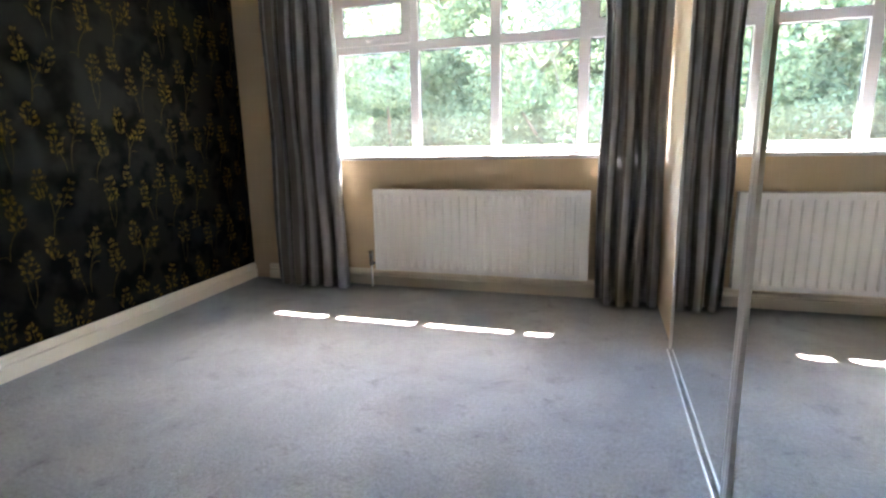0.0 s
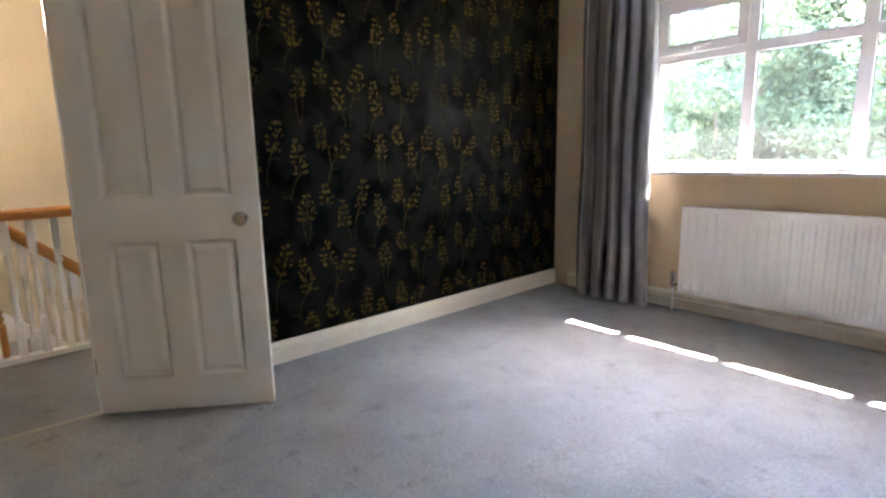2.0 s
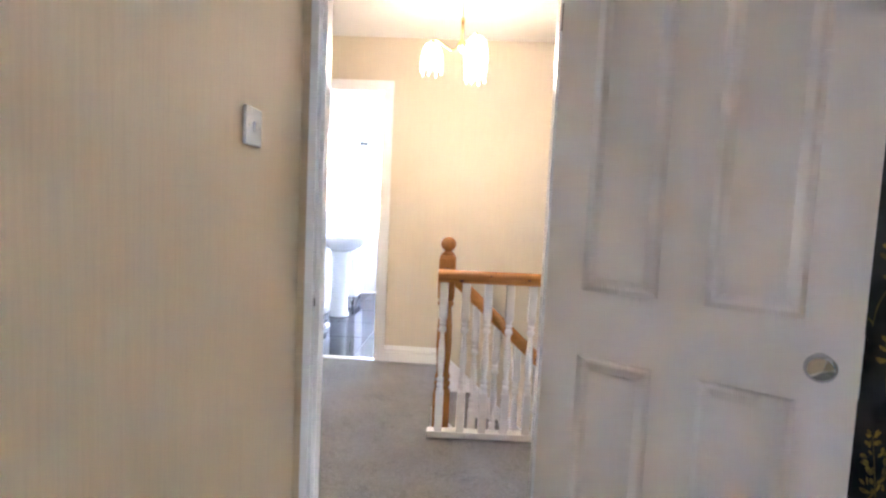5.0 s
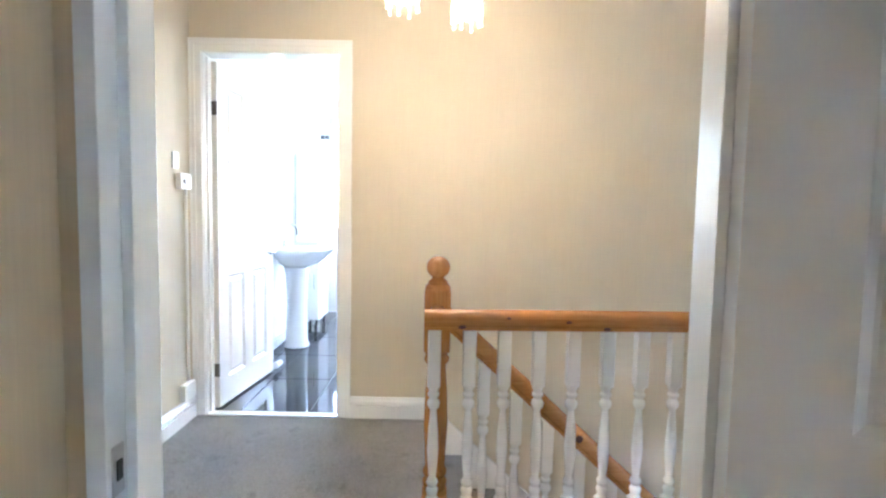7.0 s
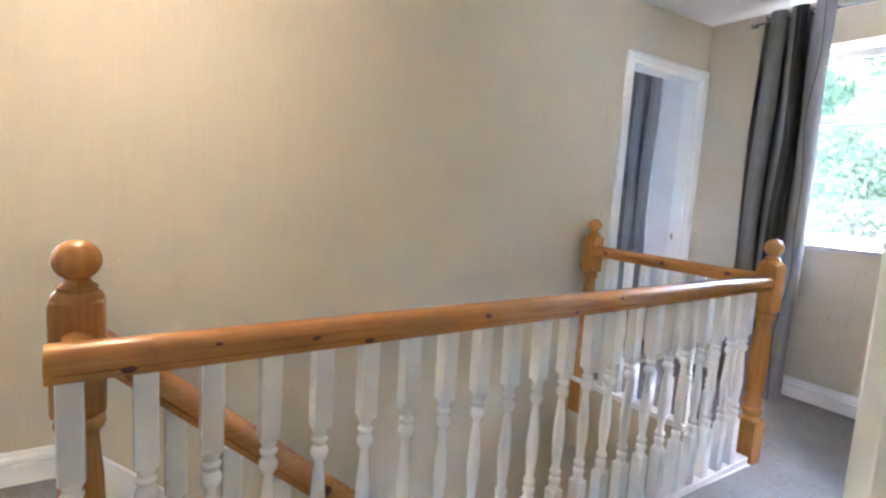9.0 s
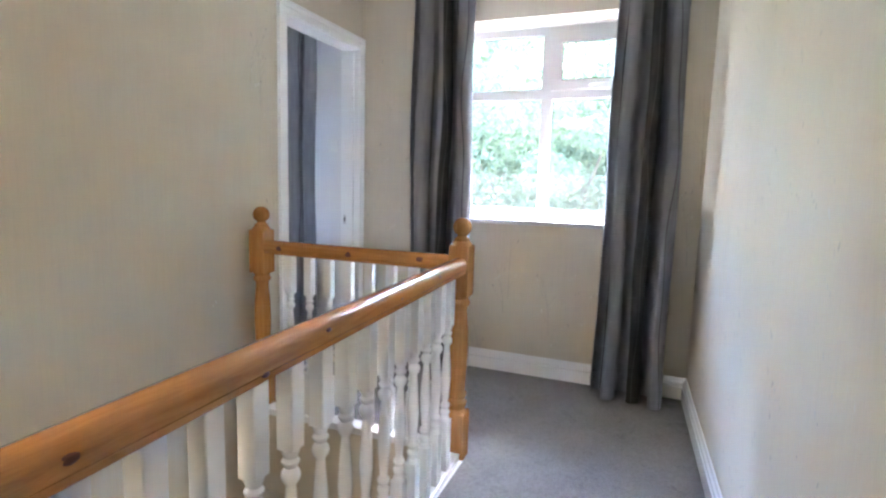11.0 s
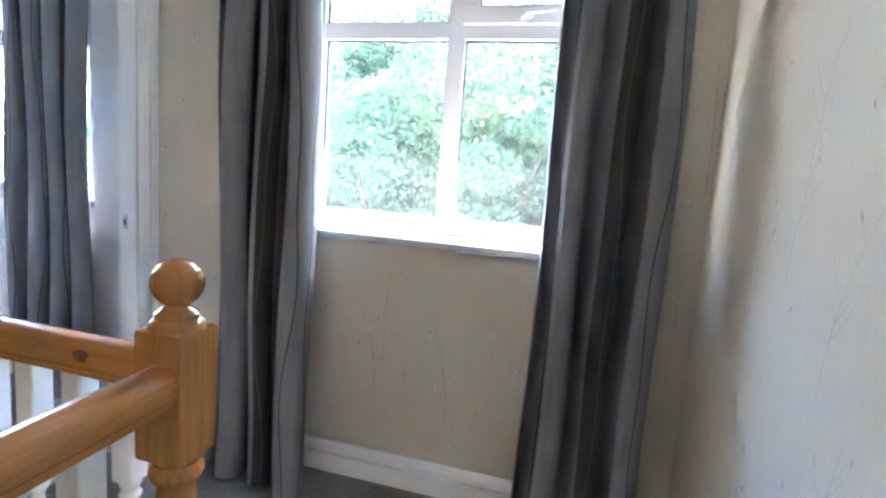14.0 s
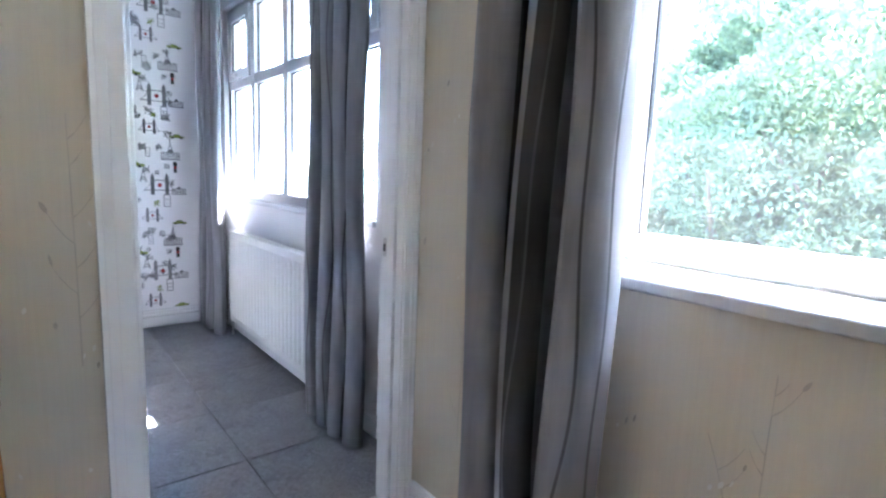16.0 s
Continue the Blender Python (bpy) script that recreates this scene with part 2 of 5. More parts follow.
def lathe(bm, profile, seg=20, at=(0, 0, 0), axis="z"):
    """A turned shape: profile of (radius, height)."""
    rings = []
    for r, h in profile:
        ring = []
        for i in range(seg):
            a = 2 * math.pi * i / seg
            p = (r * math.cos(a), r * math.sin(a), h)
            if axis == "x":
                p = (p[2], p[0], p[1])
            elif axis == "y":
                p = (p[1], p[2], p[0])
            ring.append(bm.verts.new((p[0] + at[0], p[1] + at[1], p[2] + at[2])))
        rings.append(ring)
    for a, b in zip(rings, rings[1:]):
        for i in range(seg):
            bm.faces.new((a[i], a[(i + 1) % seg], b[(i + 1) % seg], b[i]))
    bm.faces.new(rings[0][::-1])
    bm.faces.new(rings[-1])
    return bm


def tube(bm, pts, r, seg=10):
    """A round bar along a line of points."""
    pts = [Vector(p) for p in pts]
    rings = []
    for i, p in enumerate(pts):
        d = (pts[min(i + 1, len(pts) - 1)] - pts[max(i - 1, 0)]).normalized()
        up = Vector((0, 0, 1)) if abs(d.z) < 0.9 else Vector((1, 0, 0))
        u = d.cross(up).normalized()
        w = u.cross(d)
        rr = r[i] if isinstance(r, (list, tuple)) else r
        rings.append([bm.verts.new(p + rr * (math.cos(2 * math.pi * k / seg) * u + math.sin(2 * math.pi * k / seg) * w)) for k in range(seg)])
    for a, b in zip(rings, rings[1:]):
        for k in range(seg):
            bm.faces.new((a[k], a[(k + 1) % seg], b[(k + 1) % seg], b[k]))
    bm.faces.new(rings[0][::-1])
    bm.faces.new(rings[-1])
    return bm


def sweep(bm, section, p0, p1, side):
    """A moulding: section of (out, up) points run from p0 to p1; out points along side."""
    p0, p1, side = Vector(p0), Vector(p1), Vector(side)
    ends = [[bm.verts.new(p + side * o + Vector((0, 0, u))) for o, u in section] for p in (p0, p1)]
    n = len(section)
    for i in range(n):
        bm.faces.new((ends[0][i], ends[0][(i + 1) % n], ends[1][(i + 1) % n], ends[1][i]))
    bm.faces.new(ends[0][::-1])
    bm.faces.new(ends[1])
    return bm


def finish(bm, smooth=False):
    bmesh.ops.recalc_face_normals(bm, faces=bm.faces)
    if smooth:
        for f in bm.faces:
            f.smooth = True
    return bm


def part(name, bm, material, parent=None, label="", smooth=False):
    """Links a bmesh as one mesh object under a thing or a part."""
    finish(bm, smooth)
    me = bpy.data.meshes.new(name)
    bm.to_mesh(me)
    bm.free()
    me.materials.append(material)
    ob = new(name, me)
    if smooth:
        me.set_sharp_from_angle(angle=radians(40))
    if parent:
        ob.parent = parent
    if label:
        ob["label"] = label
    return ob


def thing(name, at, label, category, group="", kind="", turn=0.0):
    ob = new(name)
    ob.empty_display_size = 0.05
    ob.matrix_basis = pose(*at, 0, 0, turn)
    return tagged(ob, label, category, group, kind)


def structure(name, bm, material, label, category):
    return tagged(part(name, bm, material), label, category, kind="structure")


B = bmesh.new


def wall(name, material, along, c0, c1, a0, a1, z0, z1, holes, label):
    """A wall leaf: thickness c0..c1 across, a0..a1 along x or y, with holes (a0, a1, z0, z1)."""
    bm = B()

    def piece(u0, u1, w0, w1):
        if u1 - u0 > 1e-4 and w1 - w0 > 1e-4:
            if along == "y":
                box(bm, c0, c1, u0, u1, w0, w1)
            else:
                box(bm, u0, u1, c0, c1, w0, w1)

    at = a0
    for h0, h1, g0, g1 in sorted(holes):
        piece(at, h0, z0, z1)
        piece(h0, h1, z0, g0)
        piece(h0, h1, g1, z1)
        at = h1
    piece(at, a1, z0, z1)
    return structure(name, bm, material, label, "wall")


# ---- plan ----
CEIL = 2.39
BW, BL = -2.505, -2.597          # bedroom and landing faces of the wall between them
BN, LN, RN = 3.52, 3.42, 3.60   # inner faces of the front wall: bedroom, landing, second bedroom
BS = -0.620                       # bedroom back wall
LW, LI = -4.81, -4.93            # far landing wall: landing face, inner face
LS = -1.58                       # landing end wall
OUT = 3.71                       # outer face of the front wall
GLASS = 3.645
DOOR1 = (-0.598, 0.171)           # bedroom doorway, rough opening
BATH = (-1.535, -0.745)
DOOR2 = (2.612, 3.395)
WIN1 = (-1.86, 0.45, 0.945, 2.14)
WIN2 = (-4.22, -3.02, 0.925, 2.13)
WIN3 = (-7.36, -5.32, 0.915, 2.20)
HEAD = 2.03
WIN4 = (-3.95, -3.15, -2.1, -0.95)   # unseen hall window below, added to light the stairwell
WELL = (LW, -3.645, -0.24, 2.335)

# floors
bm = B()
box(bm, BW, 1.05, BS, BN, -0.15, 0)
box(bm, BW - 0.02, BW, DOOR1[0], DOOR1[1], -0.15, 0)
box(bm, -2.68, BW, DOOR1[1], BN, -0.15, 0)
structure("floor", bm, M_CARPET, "mottled blue-grey bedroom carpet with worn patches", "carpet")
bm = B()
box(bm, WELL[1], BW - 0.02, LS, LN, -0.25, -0.003)
box(bm, LW, WELL[1], LS, WELL[2], -0.25, -0.003)
box(bm, LW, WELL[1], WELL[3], LN, -0.25, -0.003)
structure("floor_landing", bm, M_CARPET2, "dark grey cut-pile landing carpet", "carpet")
bm = B()
box(bm, -7.98, LI, -1.80, 0.6, -0.2, -0.012)
structure("floor_bathroom", bm, M_GROUT, "pale grout bed of the black tiled bathroom floor", "floor")
bm = B()
box(bm, -8.0, LI, 0.7, RN, -0.2, -0.014)
box(bm, LI, LW, DOOR2[0], DOOR2[1], -0.2, -0.006)
structure("floor_second_bedroom", bm, M_VINYL, "dark grey carpet tiles in the second bedroom", "carpet")
bm = B()
box(bm, LW - 0.2, -2.6, -1.6, 4.0, -2.75, -2.62)
structure("floor_hall", bm, M_CARPET2, "dark carpeted hall floor at the foot of the stairs", "carpet")

# ceilings
bm = B()
box(bm, -8.1, 1.2, -2.2, OUT, CEIL, CEIL + 0.12)
structure("ceiling", bm, M_CEIL, "plain white painted ceiling over all rooms", "ceiling")

# walls
wall("wall_bedroom_west", M_CHAR, "y", BW - 0.05, BW, DOOR1[1], BN, 0, CEIL,
     [], "charcoal black wallpaper with gold flower sprays")
wall("wall_bedroom_doorhead", M_CHAR, "y", BW - 0.05, BW, BS, DOOR1[1], HEAD, CEIL, [], "charcoal wallpaper over the bedroom doorway")
wall("wall_bedroom_return", M_BEIGE, "y", BW - 0.05, BW, BS, DOOR1[0], 0, HEAD, [], "narrow beige papered return beside the doorway")
wall("wall_bedroom_south", M_BEIGE, "x", BS - 0.1, BS, BW - 0.05, 1.05, 0, CEIL, [], "beige streaked wallpaper on the bedroom back wall")
wall("wall_bedroom_east", M_BEIGE, "y", 1.05, 1.15, BS, BN, 0, CEIL, [], "beige wall behind the mirrored wardrobe")
wall("wall_bedroom_north", M_BEIGE, "x", BN, RN, BW - 0.16, 1.15, 0, CEIL, [WIN1], "beige papered wall round the bedroom window")
wall("wall_landing_east", M_CREAM, "y", BL, BL + 0.052, LS, LN, 0, CEIL, [(*DOOR1, 0, HEAD)], "cream landing wallpaper with faint shiny leaf print")
wall("wall_landing_south", M_CREAM, "x", LS - 0.1, LS, LW, BL + 0.075, 0, CEIL, [], "cream papered end wall of the landing")
wall("wall_landing_west", M_CREAM, "y", LW - 0.06, LW, LS - 0.1, LN, -2.62, CEIL, [(*BATH, 0, HEAD), (*DOOR2, 0, HEAD)], "cream stairwell wallpaper lit warm by the lamp")
wall("wall_landing_north", M_CREAM, "x", LN, RN, LI, BL - 0.06, -0.25, CEIL, [WIN2], "cream papered wall round the landing window")
wall("wall_rooms_east", M_ROOM, "y", LI, LW - 0.06, -1.85, RN, 0, CEIL, [(*BATH, 0, HEAD), (*DOOR2, 0, HEAD)], "plain white inner wall of the far rooms")
wall("wall_bathroom_south", M_ROOM, "x", -1.85, -1.60, -7.98, LI, 0, CEIL, [], "white tiled bathroom wall behind the basin")
wall("wall_bathroom_north", M_ROOM, "x", 0.6, 0.7, -7.98, LI, 0, CEIL, [], "white wall between bathroom and second bedroom")
wall("wall_bathroom_west", M_ROOM, "y", -7.98, -7.88, -1.60, 0.6, 0, CEIL, [(-1.50, 0.40, 0.90, 2.2)], "white bathroom wall with a bright window")
wall("wall_second_bedroom_west", M_ROOM, "y", -7.64, -7.54, 0.7, RN, 0, CEIL, [], "white wallpaper with grey city sketches")
wall("wall_front", M_BRICK, "x", RN, OUT, -8.3, 1.3, -0.3, CEIL + 0.3, [WIN1, WIN2, WIN3], "outer brick front wall of the house")
wall("wall_front_lower", M_BRICK, "x", RN, OUT, -8.3, 1.3, -2.7, -0.3, [], "brick front wall of the ground floor")
wall("wall_stair_side", M_CREAM, "y", WELL[1], WELL[1] + 0.06, -0.3, WELL[3], -2.62, -0.25, [], "cream wall below the landing edge")
wall("wall_hall_east", M_CREAM, "y", -2.6, -2.54, -1.6, 3.36, -2.62, -0.25, [], "cream side wall of the hall below")
wall("wall_hall_south", M_CREAM, "x", -1.66, -1.6, LW, -2.6, -2.62, -0.25, [WIN4], "cream near wall of the hall below")
wall("wall_hall_end", M_CREAM, "x", 3.3, 3.36, LW, -2.6, -2.62, -0.25, [], "cream end wall of the hall below")


# ---- joinery ----
SKIRT = [(0, 0), (0.02, 0), (0.02, 0.072), (0.004, 0.074), (0.004, 0.084), (0.018, 0.088), (0.017, 0.098), (0.010, 0.106), (0.007, 0.118), (0.0, 0.122)]


def skirting(name, runs, material=None):
    bm = B()
    for p0, p1, side in runs:
        sweep(bm, SKIRT, p0, p1, side)
    return structure(name, bm, material or M_SKIRT, "moulded cream-white gloss skirting board", "skirting")


ARCH = 0.068
skirting("baseboard_bedroom_west", [((BW, DOOR1[1] + ARCH - 0.02, 0), (BW, BN, 0), (1, 0, 0))])
skirting("baseboard_bedroom_north", [((BW + 0.02, BN, 0), (1.05, BN, 0), (0, -1, 0))])
skirting("baseboard_bedroom_south", [((BW + 0.02, BS, 0), (0.40, BS, 0), (0, 1, 0))])
skirting("baseboard_landing_east", [((BL, DOOR1[1] + ARCH - 0.02, 0), (BL, LN, 0), (-1, 0, 0)), ((BL, LS, 0), (BL, DOOR1[0] - ARCH + 0.02, 0), (-1, 0, 0))], M_WHITE)
skirting("baseboard_landing_north", [((LW + 0.03, LN, 0), (BL - 0.02, LN, 0), (0, -1, 0))], M_WHITE)
skirting("baseboard_landing_south", [((LW + 0.02, LS, 0), (BL - 0.02, LS, 0), (0, 1, 0))], M_WHITE)
skirting("baseboard_landing_west", [((LW, BATH[1] + ARCH - 0.02, 0), (LW, WELL[2] - 0.02, 0), (1, 0, 0)), ((LW, WELL[3] + 0.07, 0), (LW, DOOR2[0] - ARCH + 0.02, 0), (1, 0, 0))], M_WHITE)
skirting("baseboard_second_bedroom_north", [((-7.52, RN, 0), (LI - 0.02, RN, 0), (0, -1, 0))], M_WHITE)
skirting("baseboard_second_bedroom_west", [((-7.54, 0.7, 0), (-7.54, RN, 0), (1, 0, 0))], M_WHITE)
skirting("baseboard_bathroom_south", [((-7.88, -1.60, 0), (LI, -1.60, 0), (0, 1, 0))], M_WHITE)


def doorway(name, y0, y1, xa, xb, stop_x, sides, material, label, stop_half=0.02, skip=()):
    """Lining, stops and architraves of a doorway in a wall along y, between faces xa < xb."""
    t = thing(name, ((xa + xb) / 2, (y0 + y1) / 2, 0), label, "door frame", kind="structure")
    cx, cy = (xa + xb) / 2, (y0 + y1) / 2
    hw, hd = (y1 - y0) / 2, (xb - xa) / 2
    lin = 0.025
    for s in (-1, 1):
        bm = B()
        box(bm, -hd - 0.002, hd + 0.002, min(s * hw, s * (hw - lin)), max(s * hw, s * (hw - lin)), 0, HEAD - lin, 0.002)
        part("jamb", bm, material, t)
        bm = B()
        a, b = s * (hw - lin - 0.0), s * (hw - lin - 0.014)
        box(bm, stop_x - cx - stop_half, stop_x - cx + stop_half, min(a, b), max(a, b), 0, HEAD - lin - 0.012, 0.002)
        part("door_stop", bm, material, t)
    bm = B()
    box(bm, -hd - 0.002, hd + 0.002, -hw, hw, HEAD - lin, HEAD, 0.002)
    part("head_lining", bm, material, t)
    for sx, cut in sides:
        x = hd * sx
        for s in (-1, 1):
            if (sx, s) in skip:
                continue
            bm = B()
            o0, o1 = hw - 0.02, hw - 0.02 + ARCH
            if s == 1 and cut is not None:
                o1 = min(o1, cut - cy)
            for i0, i1, th in ((0, 0.5, 0.014), (0.5, 0.82, 0.019), (0.82, 1.0, 0.022)):
                a, b = o0 + (o1 - o0) * i0, o0 + (o1 - o0) * i1
                box(bm, min(x, x + sx * th), max(x, x + sx * th), min(s * a, s * b), max(s * a, s * b), 0, HEAD - 0.02 + ARCH * i1, 0.0015)
            part("architrave", bm, material, t)
        bm = B()
        for i0, i1, th in ((0, 0.5, 0.0135), (0.5, 0.82, 0.0185), (0.82, 1.0, 0.0215)):
            a, b = HEAD - 0.02 + ARCH * i0, HEAD - 0.02 + ARCH * i1
            w1 = hw - 0.02 + ARCH * i1
            w2 = min(w1, cut - cy) if cut is not None else w1
            box(bm, min(x, x + sx * th), max(x, x + sx * th), -w1 + 0.001, w2 - 0.001, a, b, 0.0015)
        part("architrave_head", bm, material, t)
    return t


frame_1 = doorway("door_frame_1", *DOOR1, BL, BW, BL + 0.0285, [(-1, None), (1, None)], M_WHITE, "white gloss bedroom door frame with moulded architrave", 0.0285, ((1, -1),))
frame_2 = doorway("door_frame_2", *BATH, LI, LW, -4.86, [(1, None), (-1, None)], M_WHITE, "white gloss bathroom door frame with moulded architrave")
frame_3 = doorway("door_frame_3", *DOOR2, LI, LW, -4.86, [(1, LN), (-1, None)], M_WHITE, "white gloss door frame tight in the landing corner")
for fr, at in ((frame_3, (0.0, (DOOR2[1] - DOOR2[0]) / 2 - 0.025, 0.90)), (frame_1, (0.068, -(DOOR1[1] - DOOR1[0]) / 2 + 0.025, 0.86))):
    bm = B()
    s = 1 if at[1] > 0 else -1
    box(bm, at[0] - 0.05, at[0] - 0.028, at[1] - 0.002, at[1] + 0.002, at[2] - 0.03, at[2] + 0.03, 0.001)
    plate = part("strike_plate", bm, M_ALU, fr, "small steel strike plate")
    bm = B()
    box(bm, at[0] - 0.044, at[0] - 0.034, at[1] - 0.004, at[1] + 0.004, at[2] - 0.012, at[2] + 0.012)
    part("latch_hole", bm, M_RUBBER, plate, "dark latch hole")


def panel_door(name, hinge, angle, label, width=0.725, height=1.975, thick=0.036):
    """A moulded four-panel door; local x from the hinge to the free edge, y across."""
    d = thing(name, (*hinge, 0.008), label, "door", kind="structure", turn=angle)
    stile, mid = 0.105, 0.105
    pw = (width - 2 * stile - mid) / 2
    rows = ((0.150, 0.765), (0.945, height - 0.115))
    bm = B()
    for x0, x1 in ((0, stile), (stile + pw, stile + pw + mid), (width - stile, width)):
        box(bm, x0, x1, -thick / 2, thick / 2, 0, height)
    edges = [0, *[v for r in rows for v in r], height]
    for z0, z1 in zip(edges[0::2], edges[1::2]):
        for x0 in (stile, stile + pw + mid):
            box(bm, x0, x0 + pw, -thick / 2, thick / 2, z0, z1)
    part("door_frame", bm, M_DOOR, d)
    for x0 in (stile, stile + pw + mid):
        for z0, z1 in rows:
            bm = B()
            for s in (-1, 1):
                y = s * thick / 2
                steps = ((0.0, 0.0), (0.003, 0.0), (0.006, -0.004), (0.014, -0.0125), (0.019, -0.0135), (0.024, -0.0125), (0.038, -0.0035), (0.041, -0.0015), (0.046, -0.001))
                rings = []
                for inset, dep in steps:
                    yy = y + s * dep
                    rings.append([bm.verts.new(p) for p in ((x0 + inset, yy, z0 + inset), (x0 + pw - inset, yy, z0 + inset), (x0 + pw - inset, yy, z1 - inset), (x0 + inset, yy, z1 - inset))])
                for a, b in zip(rings, rings[1:]):
                    for i in range(4):
                        bm.faces.new((a[i], a[(i + 1) % 4], b[(i + 1) % 4], b[i]))
                bm.faces.new(rings[-1])
            part("door_panel", bm, M_DOOR, d)
    for z in (0.22, 1.72):
        bm = B()
        lathe(bm, [(0.006, z - 0.04), (0.007, z - 0.038), (0.007, z + 0.038), (0.006, z + 0.04)], 10, (-0.006, 0.018, 0))
        box(bm, -0.004, 0.001, -0.018, 0.016, z - 0.038, z + 0.038)
        part("hinge", bm, M_DARKMETAL, d, "dark bronze butt hinge", True)
    return d


def door_knob(d, x, z, thick=0.036):
    for s in (-1, 1):
        bm = B()
        prof = [(0.024, 0), (0.024, 0.003), (0.012, 0.006), (0.009, 0.02), (0.012, 0.03), (0.025, 0.036), (0.031, 0.045), (0.031, 0.053), (0.024, 0.063), (0.008, 0.065)]
        lathe(bm, [(r, s * (thick / 2 + h)) for r, h in prof], 24, (x, 0, z), "y")
        part("door_knob", bm, M_CHROME, d, "round polished chrome knob", True)


door_1 = panel_door("door_1", (-2.506, 0.143), 56.7, "white four-panel bedroom door standing wide open", 0.738)
door_knob(door_1, 0.668, 0.855)
bm = B()
box(bm, 0.737, 0.740, -0.012, 0.012, 0.79, 0.93)
part("latch_plate", bm, M_ALU, door_1, "steel latch plate")
door_2 = panel_door("door_2", (-4.90, -1.492), 174.0, "white four-panel bathroom door open inwards")
bm = B()
for s in (-1, 1):
    lathe(bm, [(0.024, s * 0.018), (0.024, s * 0.026), (0.009, s * 0.028), (0.009, s * 0.06)], 16, (0.67, 0, 0.865), "y")
    tube(bm, [(0.67, s * 0.058, 0.865), (0.60, s * 0.06, 0.868), (0.56, s * 0.055, 0.866)], 0.008)
part("door_handle", bm, M_CHROME, door_2, "polished chrome lever handle", True)
bm = B()
lathe(bm, [(0.022, 0.72), (0.024, 0.725), (0.024, 0.80), (0.02, 0.805)], 14, (0, -0.035, 0.035), "x")
part("draught_roll", bm, M_WHITE, door_2, "white rounded draught bar at the foot of the door", True)


# ---- windows ----
def window(name, x0, x1, z0, z1, lights, transom, openers, y, label, foot=0.09):
    """A casement window: mullions at lights, top lights above the transom, openers as (index, handle side)."""
    w = thing(name, ((x0 + x1) / 2, y, z0), label, "window", kind="structure")
    cx = (x0 + x1) / 2
    X = [v - cx for v in (x0, *lights, x1)]
    H, T = z1 - z0, transom - z0
    bm = B()
    f, d = 0.055, 0.03
    box(bm, X[0], X[-1], -d, d, 0, foot, 0.004)
    box(bm, X[0], X[-1], -d, d, H - f, H, 0.004)
    for xx in (X[0], X[-1] - f):
        box(bm, xx, xx + f, -d + 0.001, d - 0.001, foot - 0.004, H - f + 0.004, 0.004)
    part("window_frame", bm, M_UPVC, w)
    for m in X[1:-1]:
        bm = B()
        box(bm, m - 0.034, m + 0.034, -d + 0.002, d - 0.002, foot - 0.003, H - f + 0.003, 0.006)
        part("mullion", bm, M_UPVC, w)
    for i, (a, b) in enumerate(zip(X, X[1:])):
        a2 = a + (f if i == 0 else 0.034)
        b2 = b - (f if i == len(X) - 2 else 0.034)
        bm = B()
        box(bm, a2 - 0.003, b2 + 0.003, -d + 0.003, d - 0.003, T - 0.032, T + 0.032, 0.006)
        part("transom", bm, M_UPVC, w)
        for lo, hi, top in ((foot, T - 0.032, False), (T + 0.032, H - f, True)):
            in_x0, in_x1, in_z0, in_z1, yy = a2, b2, lo, hi, 0.0
            if top and i in openers:
                bm = B()
                s = 0.05
                box(bm, a2 - 0.012, b2 + 0.012, -d - 0.014, -d + 0.02, lo - 0.012, lo + s, 0.006)
                box(bm, a2 - 0.012, b2 + 0.012, -d - 0.014, -d + 0.02, hi - s, hi + 0.012, 0.006)
                for u, v in ((a2 - 0.012, a2 + s), (b2 - s, b2 + 0.012)):
                    box(bm, u, v, -d - 0.013, -d + 0.019, lo + s - 0.006, hi - s + 0.006, 0.006)
                sash = part("top_sash", bm, M_UPVC, w, "opening top sash")
                bm = B()
                hx = (a2 + b2) / 2
                box(bm, hx - 0.05, hx - 0.01, -d - 0.026, -d - 0.013, lo + 0.004, lo + 0.026, 0.004)
                tube(bm, [(hx - 0.03, -d - 0.02, lo + 0.015), (hx - 0.03, -d - 0.045, lo + 0.016), (hx + 0.02, -d - 0.05, lo + 0.02), (hx + 0.075, -d - 0.046, lo + 0.026)], [0.009, 0.009, 0.008, 0.006])
                part("window_handle", bm, M_UPVC, sash, "white casement handle", True)
                in_x0, in_x1, in_z0, in_z1 = a2 + s, b2 - s, lo + s, hi - s
                yy = -d + 0.003
            bm = B()
            g = 0.005
            for u0, u1, v0, v1 in ((in_x0, in_x1, in_z0, in_z0 + g), (in_x0, in_x1, in_z1 - g, in_z1), (in_x0, in_x0 + g, in_z0, in_z1), (in_x1 - g, in_x1, in_z0, in_z1)):
                box(bm, u0, u1, yy - 0.008, yy + 0.008, v0, v1)
            part("glazing_seal", bm, M_RUBBER, w, "thin black glazing seal")
            bm = B()
            box(bm, in_x0 + 0.001, in_x1 - 0.001, yy - 0.002, yy + 0.002, in_z0 + 0.001, in_z1 - 0.001)
            pane = part("pane", bm, M_GLASS, w, "clear glass pane")
            pane.visible_shadow = False
    return w


def sill(w, x0, x1, y_in, y_out, z, wx, wy, wz, t=0.028):
    bm = B()
    box(bm, x0 - wx, x1 - wx, y_in - wy, y_out - wy, z - t - wz, z - wz, 0.008, 3)
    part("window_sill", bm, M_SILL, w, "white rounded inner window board")


